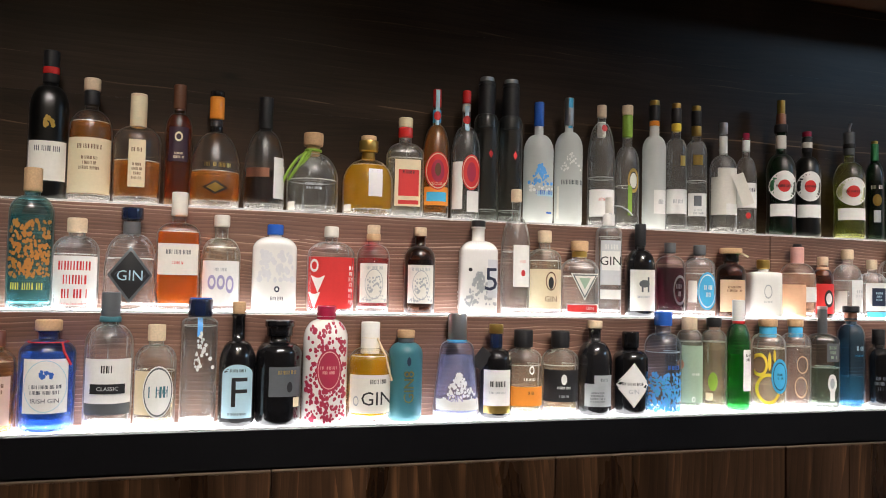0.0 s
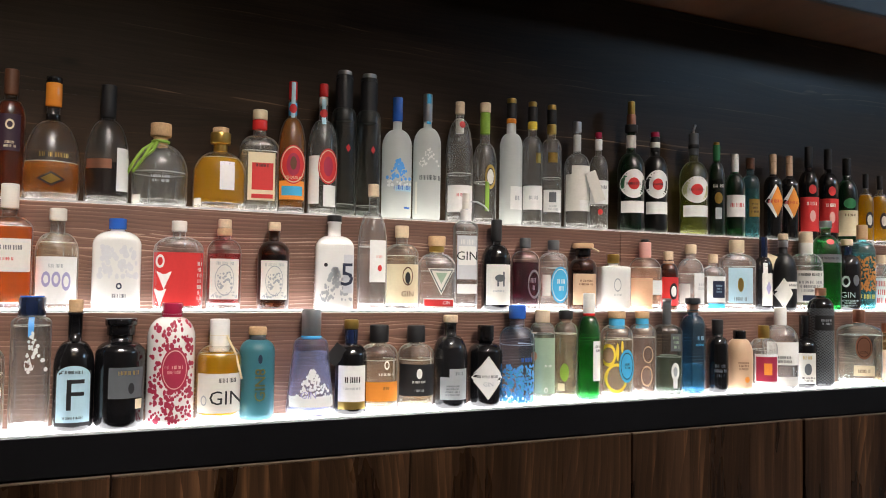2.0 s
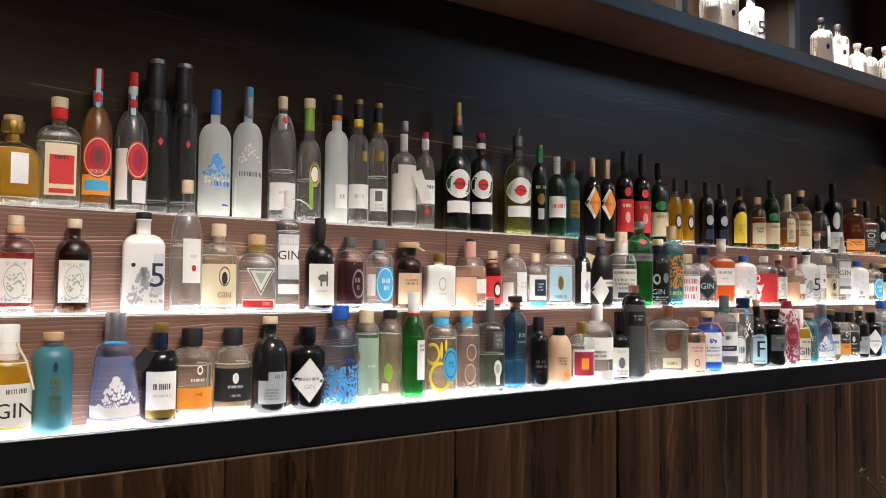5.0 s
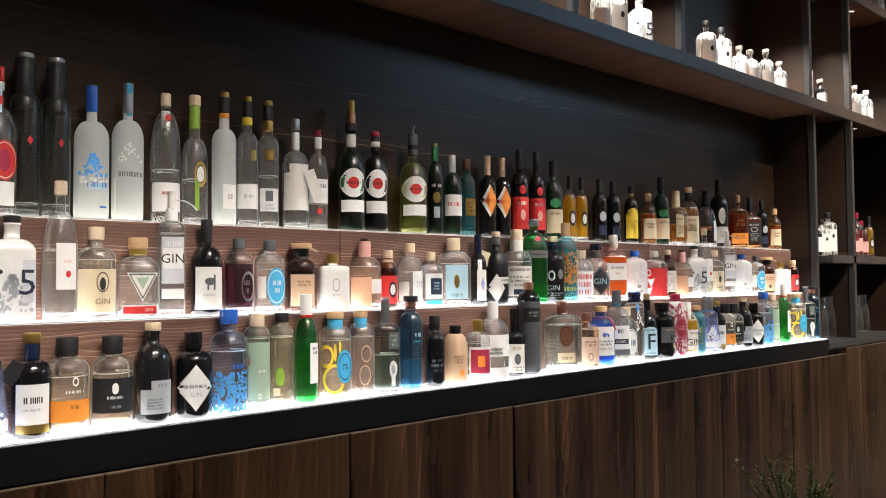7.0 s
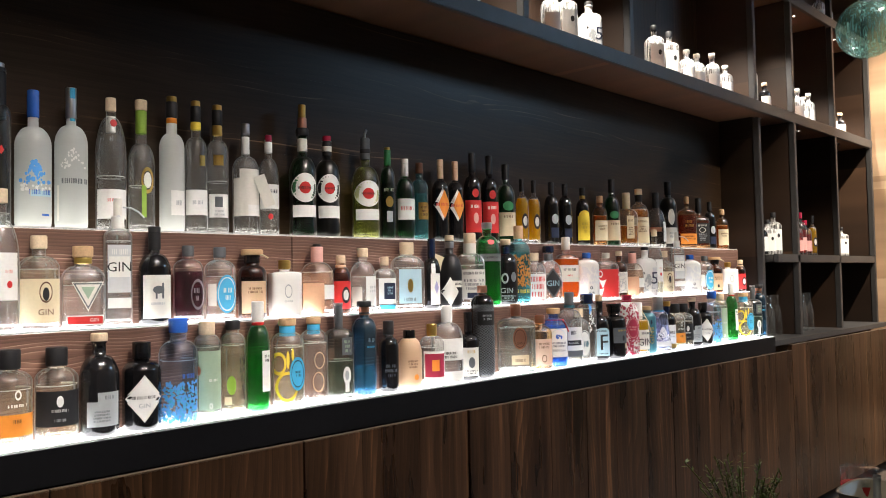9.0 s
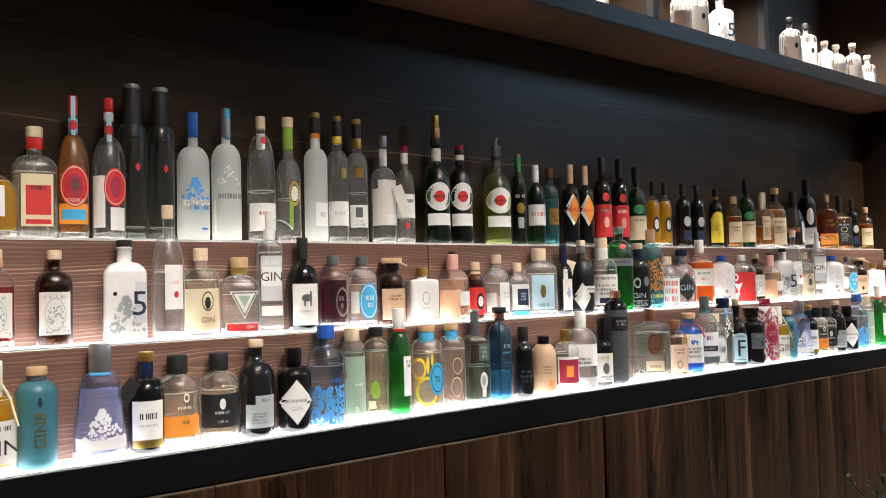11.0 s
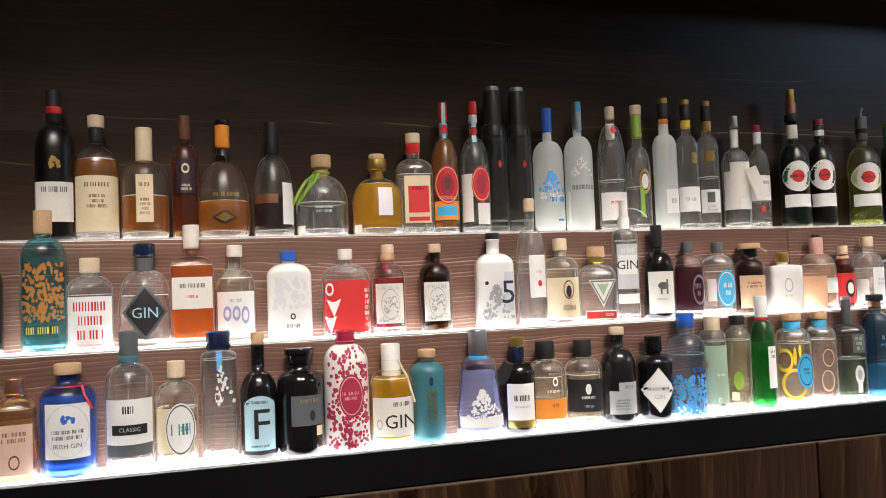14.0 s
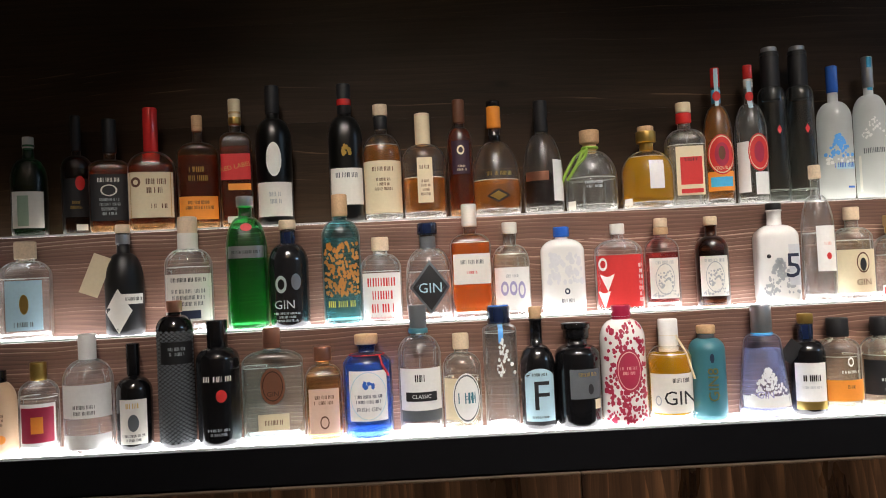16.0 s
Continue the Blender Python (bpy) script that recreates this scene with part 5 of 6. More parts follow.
kind("gold_cap", "clear tall bottle with a small white label and gold neck seal", R(bt=0.62, st=0.72, nr=0.42, ct=0.95), "clear", ("water", 0.40), (("gold", 0.955, 1.0, 1.0), ("ink", 0.84, 0.96, 1.12), ("gold", 0.76, 0.84, 1.1)), (("r", -0.85, 0.85, 0.12, 0.30, "white"), ("r", -0.4, 0.3, 0.20, 0.28, "slate"), ("r", -0.5, 0.4, 0.52, 0.6, "gold"), ("b", -0.5, 0.5, 0.13, 0.18, 2, "grey")))
kind("swing", "clear grappa bottle with a tall white label and wire stopper", R(bt=0.58, st=0.70, nr=0.30, ct=0.92), "clear", ("water", 0.2), (("white", 0.72, 0.88, 1.02), ("silver", 0.9, 1.0, 1.1)), (("r", -0.6, 0.92, 0.16, 0.58, "paper"), ("r", -0.98, -0.6, 0.16, 0.5, "paper"), ("r", 0.0, 0.95, 0.16, 0.26, "white")), hang_tag(0.52, 0.8, 0.035, 0.10, "paper", -20))
kind("sam", "clear liqueur bottle with a white lettered label", R(bt=0.58, st=0.76, nr=0.34, ct=0.95), "clear", ("water", 0.26), (("crimson", 0.93, 1.0, 1.05), ("white", 0.82, 0.93, 1.12)), (("r", -0.95, 0.95, 0.26, 0.50, "white"), ("b", -0.4, 0.9, 0.40, 0.46, 1, "navy"), ("e", 0.0, 0.18, 0.25, 0.03, "red")))
kind("disc_green", "green vermouth bottle with a white and red round label and pourer", R(bt=0.46, st=0.60, nr=0.34, ct=0.80, n=2, waist=0.94), "bottle", ("cola", 0.44), (("ink", 0.76, 0.82, 1.35), ("copper", 0.80, 0.90, 1.0), ("gold", 0.89, 1.0, 0.8), ("paper", 0.64, 0.74, 1.05)), (("e", 0, 0.36, 0.92, 0.11, "white"), ("e", 0, 0.36, 0.42, 0.045, "red"), ("b", -0.75, 0.75, 0.344, 0.376, 1, "ink"), ("r", -0.85, 0.85, 0.14, 0.23, "white")))
kind("disc_red", "dark vermouth bottle with a white and red round label", R(bt=0.58, st=0.76, nr=0.34, ct=0.95, waist=0.94), "dark", ("cola", 0.56), (("crimson", 0.94, 1.0, 1.05), ("ink", 0.80, 0.94, 1.1), ("paper", 0.84, 0.90, 1.13)), (("e", 0, 0.47, 0.92, 0.14, "white"), ("e", 0, 0.47, 0.42, 0.057, "red"), ("b", -0.75, 0.75, 0.454, 0.486, 1, "ink"), ("r", -0.85, 0.85, 0.18, 0.30, "white")))
kind("disc_pale", "yellow-green vermouth bottle with a white round label and pour spout", R(bt=0.50, st=0.66, nr=0.32, ct=0.80, waist=0.94), "olive", ("lime", 0.48), (("slate", 0.72, 0.92, 1.1), ("ink", 0.78, 0.82, 1.2)), (("e", 0, 0.40, 0.92, 0.12, "white"), ("e", 0, 0.40, 0.42, 0.05, "red"), ("b", -0.75, 0.75, 0.384, 0.416, 1, "ink"), ("r", -0.85, 0.85, 0.16, 0.26, "white")), spout)
kind("amaro_green", "dark green liqueur bottle with a narrow label", R(bt=0.60, st=0.78, nr=0.40, ct=0.95), "bottle", ("cola", 0.6), (("green", 0.80, 0.97, 1.1), ("gold", 0.96, 1.0, 0.9)), (("b", -0.8, 0.8, 0.50, 0.56, 1, "paper"), ("e", 0, 0.40, 0.5, 0.06, "gold"), ("r", -0.4, 0.4, 0.18, 0.30, "grey")))
kind("white_red", "green bottle with a white label and red lettering", R(bt=0.58, st=0.76, nr=0.36, ct=0.95), "bottle", ("green", 0.1), (("white", 0.78, 1.0, 1.1),), (("r", -0.95, 0.95, 0.24, 0.50, "white"), ("b", -0.8, 0.8, 0.34, 0.42, 1, "red")))
kind("teal_amaro", "turquoise glass bottle with a tan label", R(bt=0.66, st=0.78, nr=0.42, ct=0.95), "teal", ("teal", 0.6), (("brown", 0.86, 1.0, 1.1),), (("r", -0.4, 0.9, 0.26, 0.48, "gold"), ("b", -0.2, 0.7, 0.3, 0.44, 3, "brown")))
kind("lozenge", "black bitter bottle with a white and orange lozenge label", R(bt=0.62, st=0.74, nr=0.34, ct=0.92), "coat_black", None, (("tan", 0.76, 1.0, 1.1),), (("d", 0, 0.44, 0.97, 0.20, "white"), ("d", 0.2, 0.44, 0.75, 0.18, "orange"), ("b", -0.8, 0.8, 0.41, 0.47, 1, "red")))
kind("bitter_red", "dark bitter bottle with a red label", R(bt=0.58, st=0.74, nr=0.36, ct=0.95), "coat_black", None, (("ink", 0.78, 1.0, 1.12),), (("r", -0.95, 0.95, 0.10, 0.46, "red"), ("e", 0.1, 0.54, 0.4, 0.05, "red"), ("b", -0.7, 0.7, 0.36, 0.42, 1, "paper"), ("e", 0.1, 0.26, 0.3, 0.06, "pink")))
kind("cream_green", "dark green liqueur bottle with a cream label", R(bt=0.56, st=0.74, nr=0.36, ct=0.95), "bottle", ("green", 0.2), (("ink", 0.80, 1.0, 1.12),), (("r", -0.92, 0.92, 0.08, 0.38, "cream"), ("e", 0, 0.46, 0.6, 0.06, "green"), ("b", -0.6, 0.6, 0.3, 0.35, 1, "brown")))
kind("gold_liq", "golden liqueur bottle with a round dark label", R(bt=0.58, st=0.74, nr=0.34, ct=0.95), "clear", ("gold", 0.7), (("ink", 0.80, 1.0, 1.12),), (("e", 0.2, 0.34, 0.55, 0.12, "ink"), ("e", 0.2, 0.34, 0.35, 0.075, "paper")))
kind("dark_plain", "dark wine-shaped liqueur bottle with a small blue label", R(bt=0.60, st=0.78, nr=0.36, ct=0.95), "coat_black", None, (("ink", 0.80, 1.0, 1.1),), (("e", 0.2, 0.40, 0.5, 0.08, "grey"), ("r", -0.4, 0.8, 0.1, 0.26, "navy")))
kind("yellow_card", "dark bottle with a bright yellow label and neck band", R(bt=0.60, st=0.78, nr=0.38, ct=0.95), "coat_black", None, (("ink", 0.86, 1.0, 1.1), ("gold", 0.80, 0.86, 1.1)), (("r", -0.92, 0.92, 0.08, 0.50, "yellow"), ("e", 0, 0.52, 0.8, 0.08, "yellow"), ("b", -0.5, 0.5, 0.2, 0.4, 3, "gold")))
kind("cream_plain", "small brown spirit bottle with a cream label", R(bt=0.62, st=0.78, nr=0.38, ct=0.92), "amber", ("amber", 0.6), (("cork", 0.86, 1.0, 1.15),), (("r", -0.9, 0.9, 0.10, 0.50, "cream"), ("b", -0.6, 0.6, 0.3, 0.42, 2, "brown")))
# upper shelf
kind("tonic_clear", "clear white-lit gin bottle on the upper shelf", R(bt=0.62, st=0.76, nr=0.36, ct=0.92), "pale", ("water", 0.5), cork(0.9, "paper"), (("r", -0.8, 0.8, 0.12, 0.5, "white"),))
kind("tonic_square", "clear square bottle with a white label on the upper shelf", R(bt=0.68, st=0.78, nr=0.34, ct=0.92, n=5), "pale", ("water", 0.55), (("ink", 0.88, 1.0, 1.15),), (("r", -0.85, 0.85, 0.1, 0.6, "white"), ("e", 0.3, 0.45, 0.2, 0.05, "ink")))
kind("dark_tonic", "small dark bottle with a white label on the rack", R(bt=0.60, st=0.76, nr=0.38, ct=0.92), "coat_black", None, cork(0.9), (("r", -0.85, 0.85, 0.1, 0.55, "white"),))
kind("rose_bottle", "bottle of rose pink spirit on the side rack", R(bt=0.62, st=0.78, nr=0.36, ct=0.92), "clear", ("red", 0.6), (("crimson", 0.86, 1.0, 1.1),), (("r", -0.85, 0.85, 0.12, 0.42, "pink"),))

# ---- the three shelves of bottles ----
place("pale_stone", LOW, -2.285, 0.083, 0.194)
place("red_panel", LOW, -2.189, 0.087, 0.209)
place("white_band", LOW, -2.075, 0.111, 0.269)
place("black_slim", LOW, -1.970, 0.081, 0.242)
place("scale", LOW, -1.871, 0.085, 0.336)
place("black_broad", LOW, -1.774, 0.099, 0.287)
place("teal_block", LOW, -1.648, 0.140, 0.262)
place("copper_small", LOW, -1.531, 0.084, 0.213)
place("blue_label", LOW, -1.428, 0.113, 0.237)
place("banded_clear", LOW, -1.305, 0.101, 0.299)
place("oval_clear", LOW, -1.207, 0.089, 0.228)
place("tall_blue_cap", LOW, -1.115, 0.080, 0.290)
place("letter_f", LOW, -1.029, 0.083, 0.282)
place("nou", LOW, -0.935, 0.105, 0.241)
place("blossom", LOW, -0.826, 0.106, 0.276)
place("gentle", LOW, -0.717, 0.102, 0.238)
place("teal_matte", LOW, -0.627, 0.083, 0.219)
place("bell_blue", LOW, -0.494, 0.118, 0.261)
place("white_card", LOW, -0.389, 0.084, 0.235)
place("orange_band", LOW, -0.313, 0.098, 0.221)
place("black_band", LOW, -0.208, 0.095, 0.219)
place("grey_card", LOW, -0.107, 0.091, 0.246)
place("diamond", LOW, 0.001, 0.095, 0.218)
place("blue_speck", LOW, 0.102, 0.098, 0.273)
place("sage", LOW, 0.186, 0.071, 0.260)
place("side_letters", LOW, 0.266, 0.069, 0.259)
place("green_slim", LOW, 0.348, 0.066, 0.309)
place("yellow_disc", LOW, 0.449, 0.091, 0.255)
place("blush", LOW, 0.545, 0.079, 0.255)
place("grey_flask", LOW, 0.642, 0.082, 0.295)
place("deep_blue", LOW, 0.747, 0.076, 0.297)
place("black_round", LOW, 0.851, 0.068, 0.229)
place("pale_stone", LOW, 0.946, 0.083, 0.194)
place("red_panel", LOW, 1.055, 0.087, 0.209)
place("white_band", LOW, 1.132, 0.111, 0.269)
place("black_slim", LOW, 1.244, 0.081, 0.242)
place("scale", LOW, 1.327, 0.085, 0.336)
place("teal_block", LOW, 1.524, 0.140, 0.262)
place("copper_small", LOW, 1.679, 0.084, 0.213)
place("blue_label", LOW, 1.771, 0.113, 0.237)
place("banded_clear", LOW, 1.885, 0.101, 0.299)
place("oval_clear", LOW, 1.954, 0.089, 0.228)
place("tall_blue_cap", LOW, 2.016, 0.080, 0.290)
place("letter_f", LOW, 2.113, 0.083, 0.282)
place("nou", LOW, 2.232, 0.105, 0.241)
place("blossom", LOW, 2.345, 0.106, 0.276)
place("gentle", LOW, 2.438, 0.102, 0.238)
place("teal_matte", LOW, 2.525, 0.083, 0.219)
place("bell_blue", LOW, 2.635, 0.118, 0.261)
place("white_card", LOW, 2.719, 0.084, 0.235)
place("orange_band", LOW, 2.799, 0.098, 0.221)
place("black_band", LOW, 2.888, 0.095, 0.219)
place("grey_card", LOW, 2.987, 0.091, 0.246)
place("diamond", LOW, 3.106, 0.095, 0.218)
place("blue_speck", LOW, 3.215, 0.098, 0.273)
place("sage", LOW, 3.316, 0.071, 0.260)
place("green_slim", LOW, 3.459, 0.066, 0.309)
place("yellow_disc", LOW, 3.616, 0.091, 0.255)
place("grey_flask", LOW, 3.747, 0.082, 0.295)
place("deep_blue", LOW, 3.835, 0.076, 0.297)
place("picture_card", MID, -2.258, 0.113, 0.239)
place("star", MID, -2.020, 0.091, 0.270)
place("crest_cream", MID, -1.862, 0.114, 0.282)
place("green_ten", MID, -1.719, 0.098, 0.326)
place("dark_badge", MID, -1.617, 0.096, 0.263)
place("gold_leaf_teal", MID, -1.487, 0.094, 0.320)
place("red_letters", MID, -1.391, 0.100, 0.210)
place("dark_lozenge", MID, -1.273, 0.112, 0.240)
place("amber_square", MID, -1.168, 0.098, 0.282)
place("purple_letters", MID, -1.069, 0.092, 0.232)
place("white_map", MID, -0.941, 0.108, 0.215)
place("red_bold", MID, -0.801, 0.116, 0.216)
place("apothecary_red", MID, -0.692, 0.084, 0.225)
place("apothecary_brown", MID, -0.567, 0.080, 0.224)
place("five", MID, -0.406, 0.100, 0.250)
place("tall_dot", MID, -0.297, 0.078, 0.340)
place("cream_stag", MID, -0.211, 0.093, 0.231)
place("triangle", MID, -0.104, 0.103, 0.207)
place("grey_gin", MID, -0.013, 0.067, 0.334)
place("hound", MID, 0.089, 0.085, 0.263)
place("sloe", MID, 0.188, 0.080, 0.213)
place("blue_round", MID, 0.288, 0.085, 0.210)
place("brown_jar", MID, 0.397, 0.084, 0.205)
place("white_square", MID, 0.513, 0.093, 0.174)
place("peach", MID, 0.639, 0.105, 0.226)
place("red_black", MID, 0.736, 0.063, 0.190)
place("clear_round", MID, 0.831, 0.086, 0.216)
place("blue_frame", MID, 0.929, 0.072, 0.187)
place("picture_card", MID, 1.037, 0.113, 0.239)
place("tall_black", MID, 1.163, 0.062, 0.255)
place("star", MID, 1.260, 0.091, 0.270)
place("crest_cream", MID, 1.375, 0.114, 0.282)
place("green_ten", MID, 1.479, 0.098, 0.326)
place("dark_badge", MID, 1.593, 0.096, 0.263)
place("gold_leaf_teal", MID, 1.678, 0.094, 0.320)
place("red_letters", MID, 1.778, 0.100, 0.210)
place("dark_lozenge", MID, 1.882, 0.112, 0.240)
place("amber_square", MID, 2.013, 0.098, 0.282)
place("white_map", MID, 2.175, 0.108, 0.215)
place("red_bold", MID, 2.336, 0.116, 0.216)
place("apothecary_brown", MID, 2.450, 0.080, 0.224)
place("peach", MID, 2.575, 0.105, 0.226)
place("five", MID, 2.695, 0.100, 0.250)
place("tall_dot", MID, 2.795, 0.078, 0.340)
place("cream_stag", MID, 2.890, 0.093, 0.231)
place("grey_gin", MID, 3.032, 0.067, 0.334)
place("white_map", MID, 3.177, 0.108, 0.215)
place("blue_round", MID, 3.350, 0.085, 0.210)
place("brown_jar", MID, 3.477, 0.084, 0.205)
place("white_square", MID, 3.646, 0.093, 0.174)
place("red_black", MID, 3.816, 0.063, 0.190)
place("green_flask", TOP, -2.290, 0.086, 0.258)
place("dark_rum", TOP, -2.168, 0.075, 0.309)
place("square_black", TOP, -2.082, 0.100, 0.295)
place("wax_red", TOP, -1.976, 0.116, 0.320)
place("orange_flask", TOP, -1.856, 0.104, 0.295)
place("slant_red", TOP, -1.758, 0.080, 0.333)
place("dark_oval", TOP, -1.660, 0.092, 0.364)
place("dark_stag", TOP, -1.474, 0.088, 0.361)
place("cream_malt", TOP, -1.381, 0.100, 0.303)
place("amber_cork", TOP, -1.273, 0.112, 0.275)
place("port_rum", TOP, -1.177, 0.065, 0.307)
place("decanter", TOP, -1.086, 0.124, 0.300)
place("cognac", TOP, -0.963, 0.103, 0.295)
place("ribbon", TOP, -0.838, 0.134, 0.212)
place("gold_stopper", TOP, -0.689, 0.135, 0.216)
place("olm", TOP, -0.587, 0.100, 0.274)
place("rooster", TOP, -0.498, 0.073, 0.362)
place("rooster_clear", TOP, -0.411, 0.081, 0.366)
place("ice_tall", TOP, -0.351, 0.069, 0.410)
place("ice_tall", TOP, -0.277, 0.069, 0.410)
place("frost_blue", TOP, -0.188, 0.086, 0.354)
place("frost_white", TOP, -0.092, 0.081, 0.375)
place("white_low", TOP, 0.015, 0.080, 0.364)
place("pear", TOP, 0.102, 0.072, 0.371)
place("frosted_pale", TOP, 0.195, 0.070, 0.395)
place("pale_label", TOP, 0.272, 0.064, 0.393)
place("gold_cap", TOP, 0.344, 0.065, 0.391)
place("swing", TOP, 0.443, 0.081, 0.347)
place("sam", TOP, 0.528, 0.063, 0.321)
place("disc_green", TOP, 0.662, 0.091, 0.438)
place("disc_red", TOP, 0.765, 0.085, 0.345)
place("disc_pale", TOP, 0.937, 0.099, 0.388)
place("amaro_green", TOP, 1.044, 0.056, 0.336)
place("white_red", TOP, 1.132, 0.069, 0.301)
place("teal_amaro", TOP, 1.208, 0.065, 0.293)
place("lozenge", TOP, 1.323, 0.066, 0.317)
place("lozenge", TOP, 1.408, 0.066, 0.317)
place("bitter_red", TOP, 1.511, 0.072, 0.361)
place("bitter_red", TOP, 1.618, 0.072, 0.361)
place("cream_green", TOP, 1.725, 0.078, 0.334)
place("gold_liq", TOP, 1.835, 0.057, 0.280)
place("gold_liq", TOP, 1.920, 0.057, 0.280)
place("dark_plain", TOP, 2.052, 0.066, 0.282)
place("dark_plain", TOP, 2.158, 0.066, 0.282)
place("yellow_card", TOP, 2.302, 0.064, 0.274)
place("cream_plain", TOP, 2.452, 0.071, 0.244)
place("cream_green", TOP, 2.562, 0.078, 0.334)
place("amber_cork", TOP, 2.700, 0.112, 0.275)
place("cream_malt", TOP, 2.824, 0.100, 0.303)
place("cognac", TOP, 3.001, 0.103, 0.295)
place("dark_oval", TOP, 3.138, 0.092, 0.364)
place("orange_flask", TOP, 3.354, 0.104, 0.295)
place("square_black", TOP, 3.499, 0.100, 0.295)
place("dark_plain", TOP, 3.644, 0.066, 0.282)
place("cream_plain", TOP, 3.807, 0.071, 0.244)

# ---- upper shelf and side rack ----
UP, RACK = (0.07, 2.475), (0.06, 1.578)
place("tonic_square", UP, 0.95, 0.085, 0.27)
place("tonic_clear", UP, 1.15, 0.085, 0.25)
place("tonic_square", UP, 1.36, 0.085, 0.27)
place("tonic_clear", UP, 1.90, 0.085, 0.25)
place("tonic_square", UP, 2.02, 0.085, 0.27)
place("five", UP, 2.20, 0.100, 0.250)
place("tonic_square", UP, 2.80, 0.085, 0.27)
place("tonic_square", UP, 2.96, 0.085, 0.27)
place("tonic_clear", UP, 3.15, 0.085, 0.21)
place("tonic_clear", UP, 3.27, 0.085, 0.21)
place("tonic_clear", UP, 3.46, 0.085, 0.25)
place("tonic_clear", UP, 3.63, 0.085, 0.21)
place("dark_tonic", UP, 4.20, 0.075, 0.20)
place("tonic_clear", UP, 4.42, 0.085, 0.21)
place("tonic_clear", UP, 4.76, 0.085, 0.25)
place("tonic_clear", UP, 4.87, 0.085, 0.21)
place("tonic_clear", UP, 4.97, 0.085, 0.25)
place("dark_tonic", UP, 5.45, 0.075, 0.20)
place("dark_tonic", UP, 5.63, 0.075, 0.20)
place("tonic_clear", (0.07, 3.256), 5.25, 0.085, 0.25)
place("tonic_clear", (0.07, 3.256), 5.42, 0.085, 0.21)
place("dark_tonic", RACK, 4.05, 0.075, 0.20)
place("tonic_square", RACK, 4.24, 0.085, 0.27)
place("rose_bottle", RACK, 4.48, 0.08, 0.29)
place("rose_bottle", RACK, 4.62, 0.09, 0.24)
place("rose_bottle", RACK, 4.78, 0.09, 0.24)
place("gold_liq", RACK, 4.93, 0.057, 0.28)
place("rose_bottle", RACK, 4.70, 0.08, 0.29)
place("tonic_square", RACK, 4.14, 0.085, 0.22)
place("dark_tonic", RACK, 5.18, 0.075, 0.20)
place("tonic_clear", RACK, 5.30, 0.085, 0.25)
place("tonic_square", RACK, 5.52, 0.085, 0.22)


def carafe(x, h):
    f = Form(0.085, h, bt=0.35, st=0.72, nr=0.62, ct=0.99)
    ob = thing("glass_carafe", "empty clear glass carafe standing on the side rack", "carafe", (x, 0.08, 1.072), "carafes")
    link_mesh("body", *lathe(f.rows[:-2]), thin_glass("thin_plain", (0.97, 0.98, 0.98)), ob, True)
    return ob


for i in range(7):
    carafe(4.05 + 0.11 * i + (0.12 if i > 2 else 0), 0.26)

# downlight trims on the ceiling and under the shelves
GLOWLAMP = glow("lamp_glow", (1.0, 0.88, 0.72), 12.0)


def trim_ring(name, label, at, r):
    ob = thing(name, label, "lamp", at, "downlights")
    v, f = lathe([(r, 0.0, 2, 1), (r * 1.05, -0.004, 2, 1), (r * 1.3, -0.005, 2, 1), (r * 1.32, 0.0, 2, 1)], 20)
    link_mesh("trim", v, f[:-2], STEEL, ob, True)
    v, f = lathe([(r * 0.95, -0.0005, 2, 1), (r * 0.9, -0.001, 2, 1)], 20)
    link_mesh("lens", v, f, GLOWLAMP, ob)


for i in range(8):
    trim_ring("downlight", "round recessed ceiling downlight, switched on", (-1.55 + 0.66 * i, -2.6, CEIL - 0.001), 0.04)
for sx in (4.05, 4.7, 5.5):
    trim_ring("shelf_light", "small round light under the shelf, switched on", (sx, 0.05, 2.424), 0.012)
    trim_ring("shelf_light", "small round light under the shelf, switched on", (sx, 0.05, 3.214), 0.012)
    trim_ring("shelf_light", "small round light under the shelf, switched on", (sx, 0.05, 1.531), 0.010)

# glass globe pendant
globe = thing("pendant_lamp", "hanging pale green blown glass globe lamp", "lamp", (2.04, -1.15, 2.29))
gp = [(0.10 * math.sin(math.pi * (i + 0.5) / 15), -0.10 * math.cos(math.pi * (i + 0.5) / 15), 2, 1) for i in range(15)]
link_mesh("globe", *lathe(gp, 32), thin_glass("green_globe", (0.66, 0.86, 0.82), 0.14, 0.13), globe, True)
link_mesh("socket", *lathe([(0.022, 0.098, 2, 1), (0.022, 0.15, 2, 1), (0.008, 0.17, 2, 1)], 16), STEEL, globe, True)
tube("cord", [(0, 0, 0.165), (0, 0, CEIL - 2.29)], 0.003, BLACK, globe)

# bar worktop in front of the camera with herbs and bar tools
slab("bar_worktop", -3.5, 1.0, -1.55, -1.10, 0.80, 0.84, BLACK, "dark bar worktop below the view", "worktop", bevel=0.003)
slab("bar_front", -3.5, 1.0, -1.50, -1.46, 0.0, 0.799, DOORW, "dark wooden front under the bar worktop", "bar")
herb = thing("herb_plant", "green rosemary sprigs in a small pot on the worktop", "plant", (0.62, -1.29, 0.84))
link_mesh("pot", *lathe([(0.035, 0, 2, 1), (0.05, 0.09, 2, 1), (0.053, 0.095, 2, 1), (0.046, 0.095, 2, 1)], 20), plain("clay", (0.25, 0.12, 0.07), 0.8), herb, True)
LEAF = plain("leaf", (0.17, 0.25, 0.075), 0.5, 0, 0.4, 30)
rng = random.Random(4)
lv, lf, stems = [], [], []
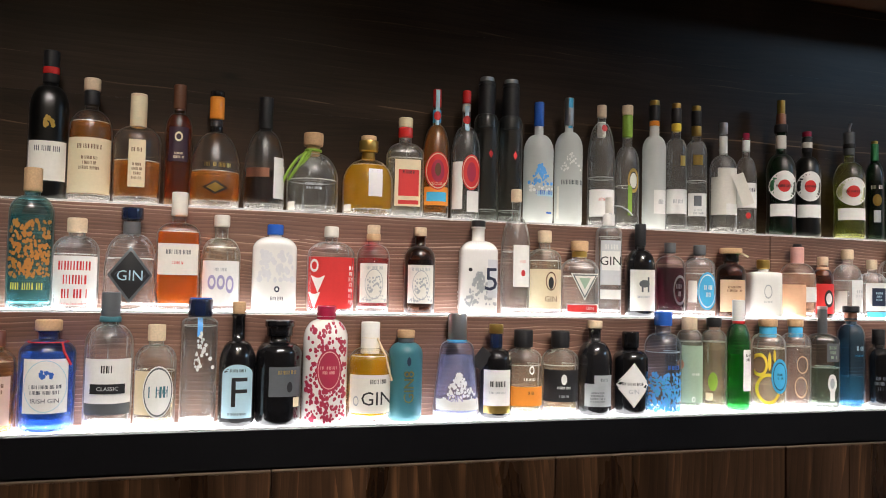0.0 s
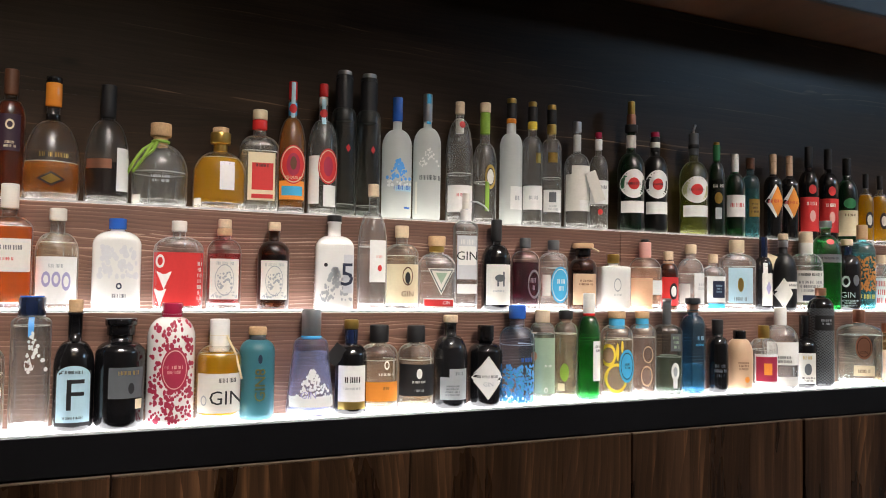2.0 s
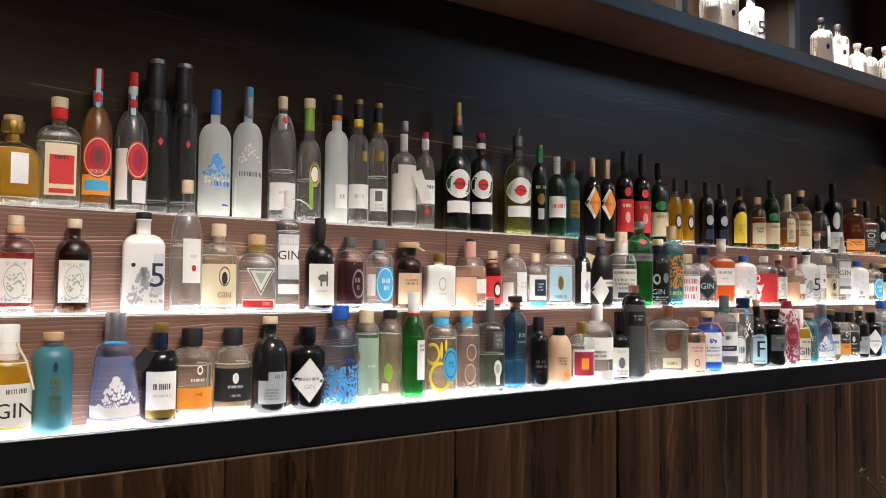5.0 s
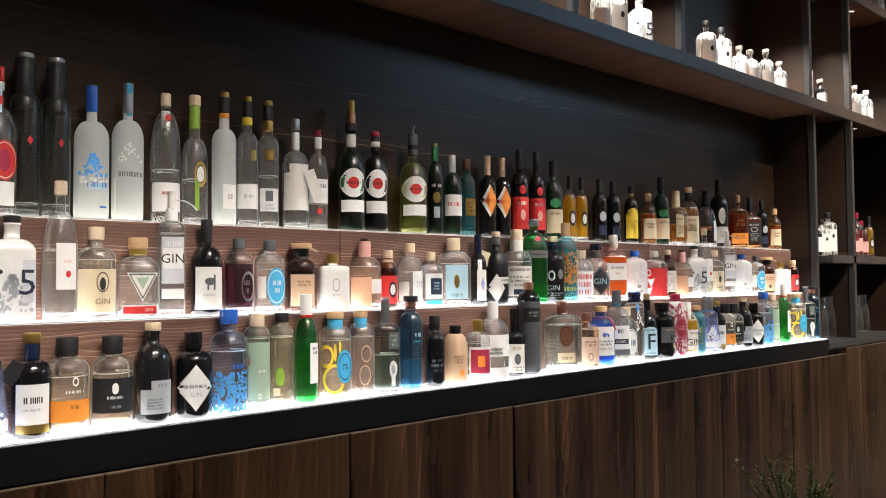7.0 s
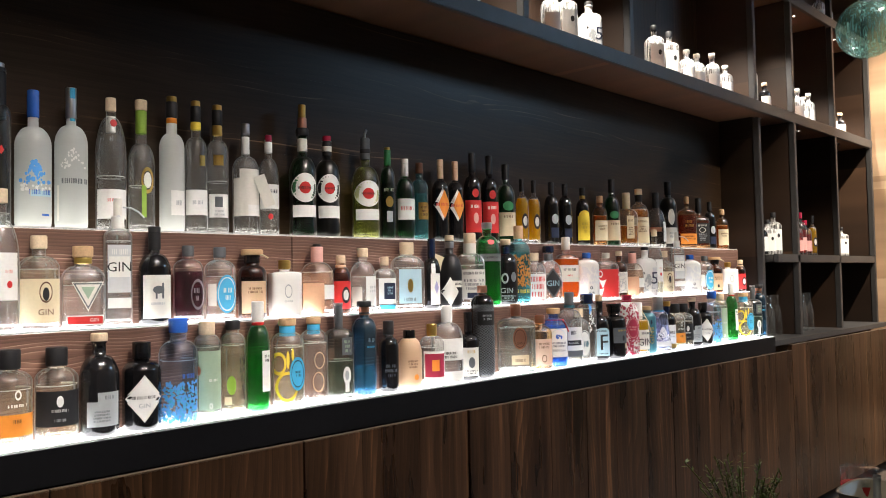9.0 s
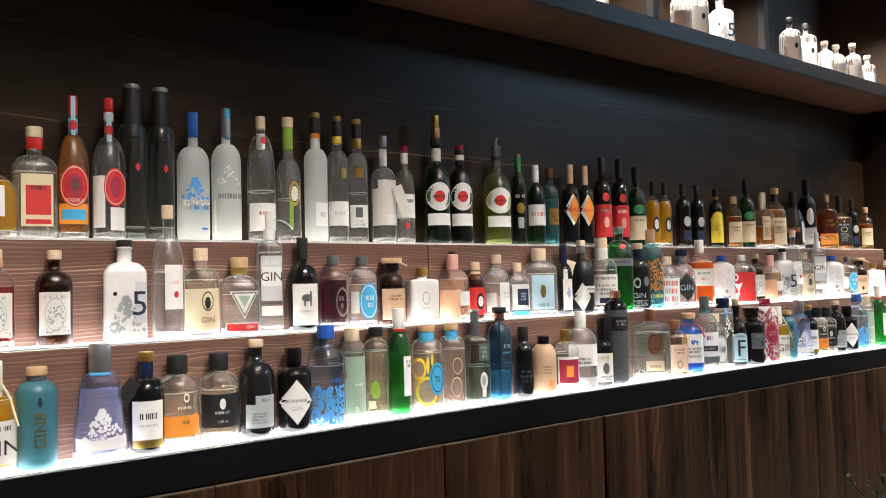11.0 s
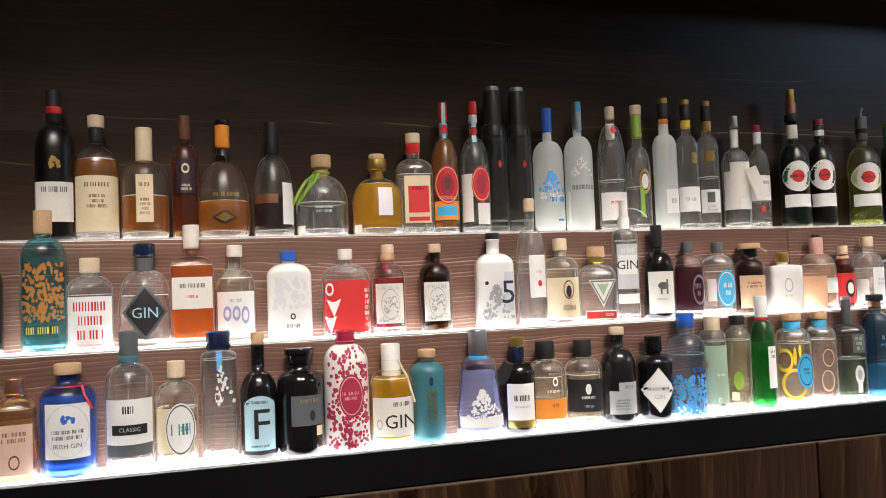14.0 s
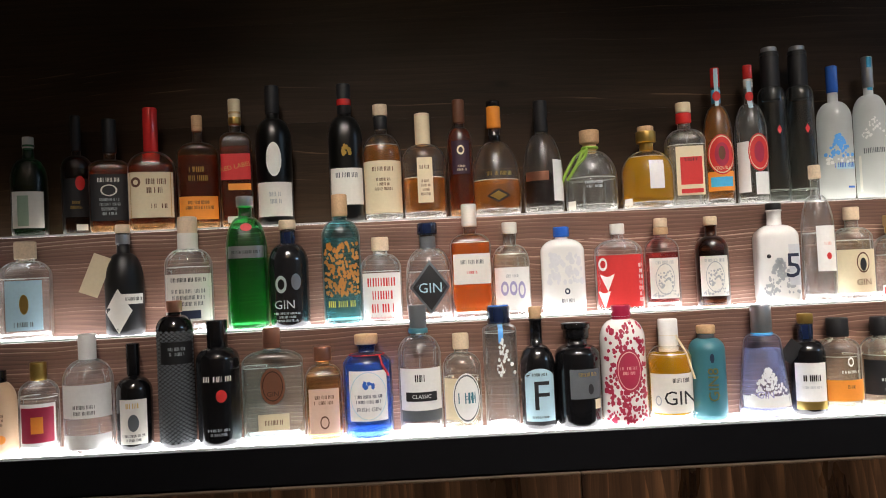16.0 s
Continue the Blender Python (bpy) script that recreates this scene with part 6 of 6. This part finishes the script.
for s in range(24):
    a, lean, ln = rng.uniform(0, 6.28), rng.uniform(0.1, 0.7), rng.uniform(0.09, 0.16)
    pts = []
    for q in range(7):
        f = q / 6
        pts.append((0.02 * math.cos(a) + math.cos(a) * lean * ln * f ** 1.4, 0.02 * math.sin(a) + math.sin(a) * lean * ln * f ** 1.4, 0.09 + ln * f))
    tube("stem", pts, 0.0012, LEAF, herb)
    for q in range(40):
        f = rng.uniform(0.15, 1)
        i = min(5, int(f * 6))
        p = Vector(pts[i]).lerp(Vector(pts[i + 1]), f * 6 - i)
        d = Vector((rng.uniform(-1, 1), rng.uniform(-1, 1), rng.uniform(-0.1, 0.9))).normalized() * rng.uniform(0.008, 0.018)
        sd = d.cross(Vector((0, 0, 1))).normalized() * 0.0022
        k = len(lv)
        lv += [tuple(p), tuple(p + d * 0.5 + sd), tuple(p + d), tuple(p + d * 0.5 - sd)]
        lf.append((k, k + 1, k + 2, k + 3))
link_mesh("leaves", lv, lf, LEAF, herb)
tub = thing("ice_tub", "pale enamel tub with steel bar tools in it", "tub", (0.86, -1.47, 0.84))
tv, tf = lathe([(0.07, 0, 4, 0.8), (0.085, 0.17, 4, 0.8), (0.09, 0.172, 4, 0.8), (0.081, 0.171, 4, 0.8), (0.066, 0.01, 4, 0.8)], 28)
link_mesh("body", tv, tf, plain("enamel", (0.55, 0.52, 0.42), 0.35), tub, True)
tube("tool", [(0.0, 0, 0.02), (-0.02, 0, 0.20)], 0.006, paint("silver"), tub)
tube("tool", [(0.03, 0.02, 0.02), (0.05, 0.02, 0.19)], 0.008, paint("silver"), tub)


# clip-top jar among the bottles of the upper shelf
jar = thing("clip_jar", "clear glass jar with a steel clip lid, upper shelf", "jar", (3.90, 0.07, 2.475))
jf = Form(0.15, 0.30, bt=0.62, st=0.74, nr=0.62, ct=0.80)
link_mesh("body", *lathe(jf.rows), milky("frost_clear", GLASS["clear"], 0.55), jar, True)
link_mesh("lid", *lathe([(0.055, 0.241, 2, 1), (0.060, 0.245, 2, 1), (0.060, 0.258, 2, 1), (0.04, 0.27, 2, 1)], 24), milky("frost_clear", GLASS["clear"], 0.55), jar, True)
tube("clip", [(-0.062, 0, 0.20), (-0.066, -0.01, 0.25), (0, -0.01, 0.275), (0.066, -0.01, 0.25), (0.062, 0, 0.20)], 0.003, paint("silver"), jar)
tube("spout", [(0.0, 0, 0.27), (0.0, -0.01, 0.33), (0.01, -0.06, 0.35)], 0.009, paint("silver"), jar)
# tumbler with a printed band at the end of the worktop
tum = thing("drinking_glass", "clear drinking glass with a red printed band on the worktop", "glass", (0.96, -1.40, 0.84))
link_mesh("body", *lathe([(0.030, 0, 2, 1), (0.038, 0.15, 2, 1), (0.0385, 0.19, 2, 1)], 24), thin_glass("thin_plain", (0.97, 0.98, 0.98)), tum, True)
link_mesh("band", *lathe([(0.0375, 0.125, 2, 1), (0.0385, 0.155, 2, 1)], 24), paint("red"), tum, True)
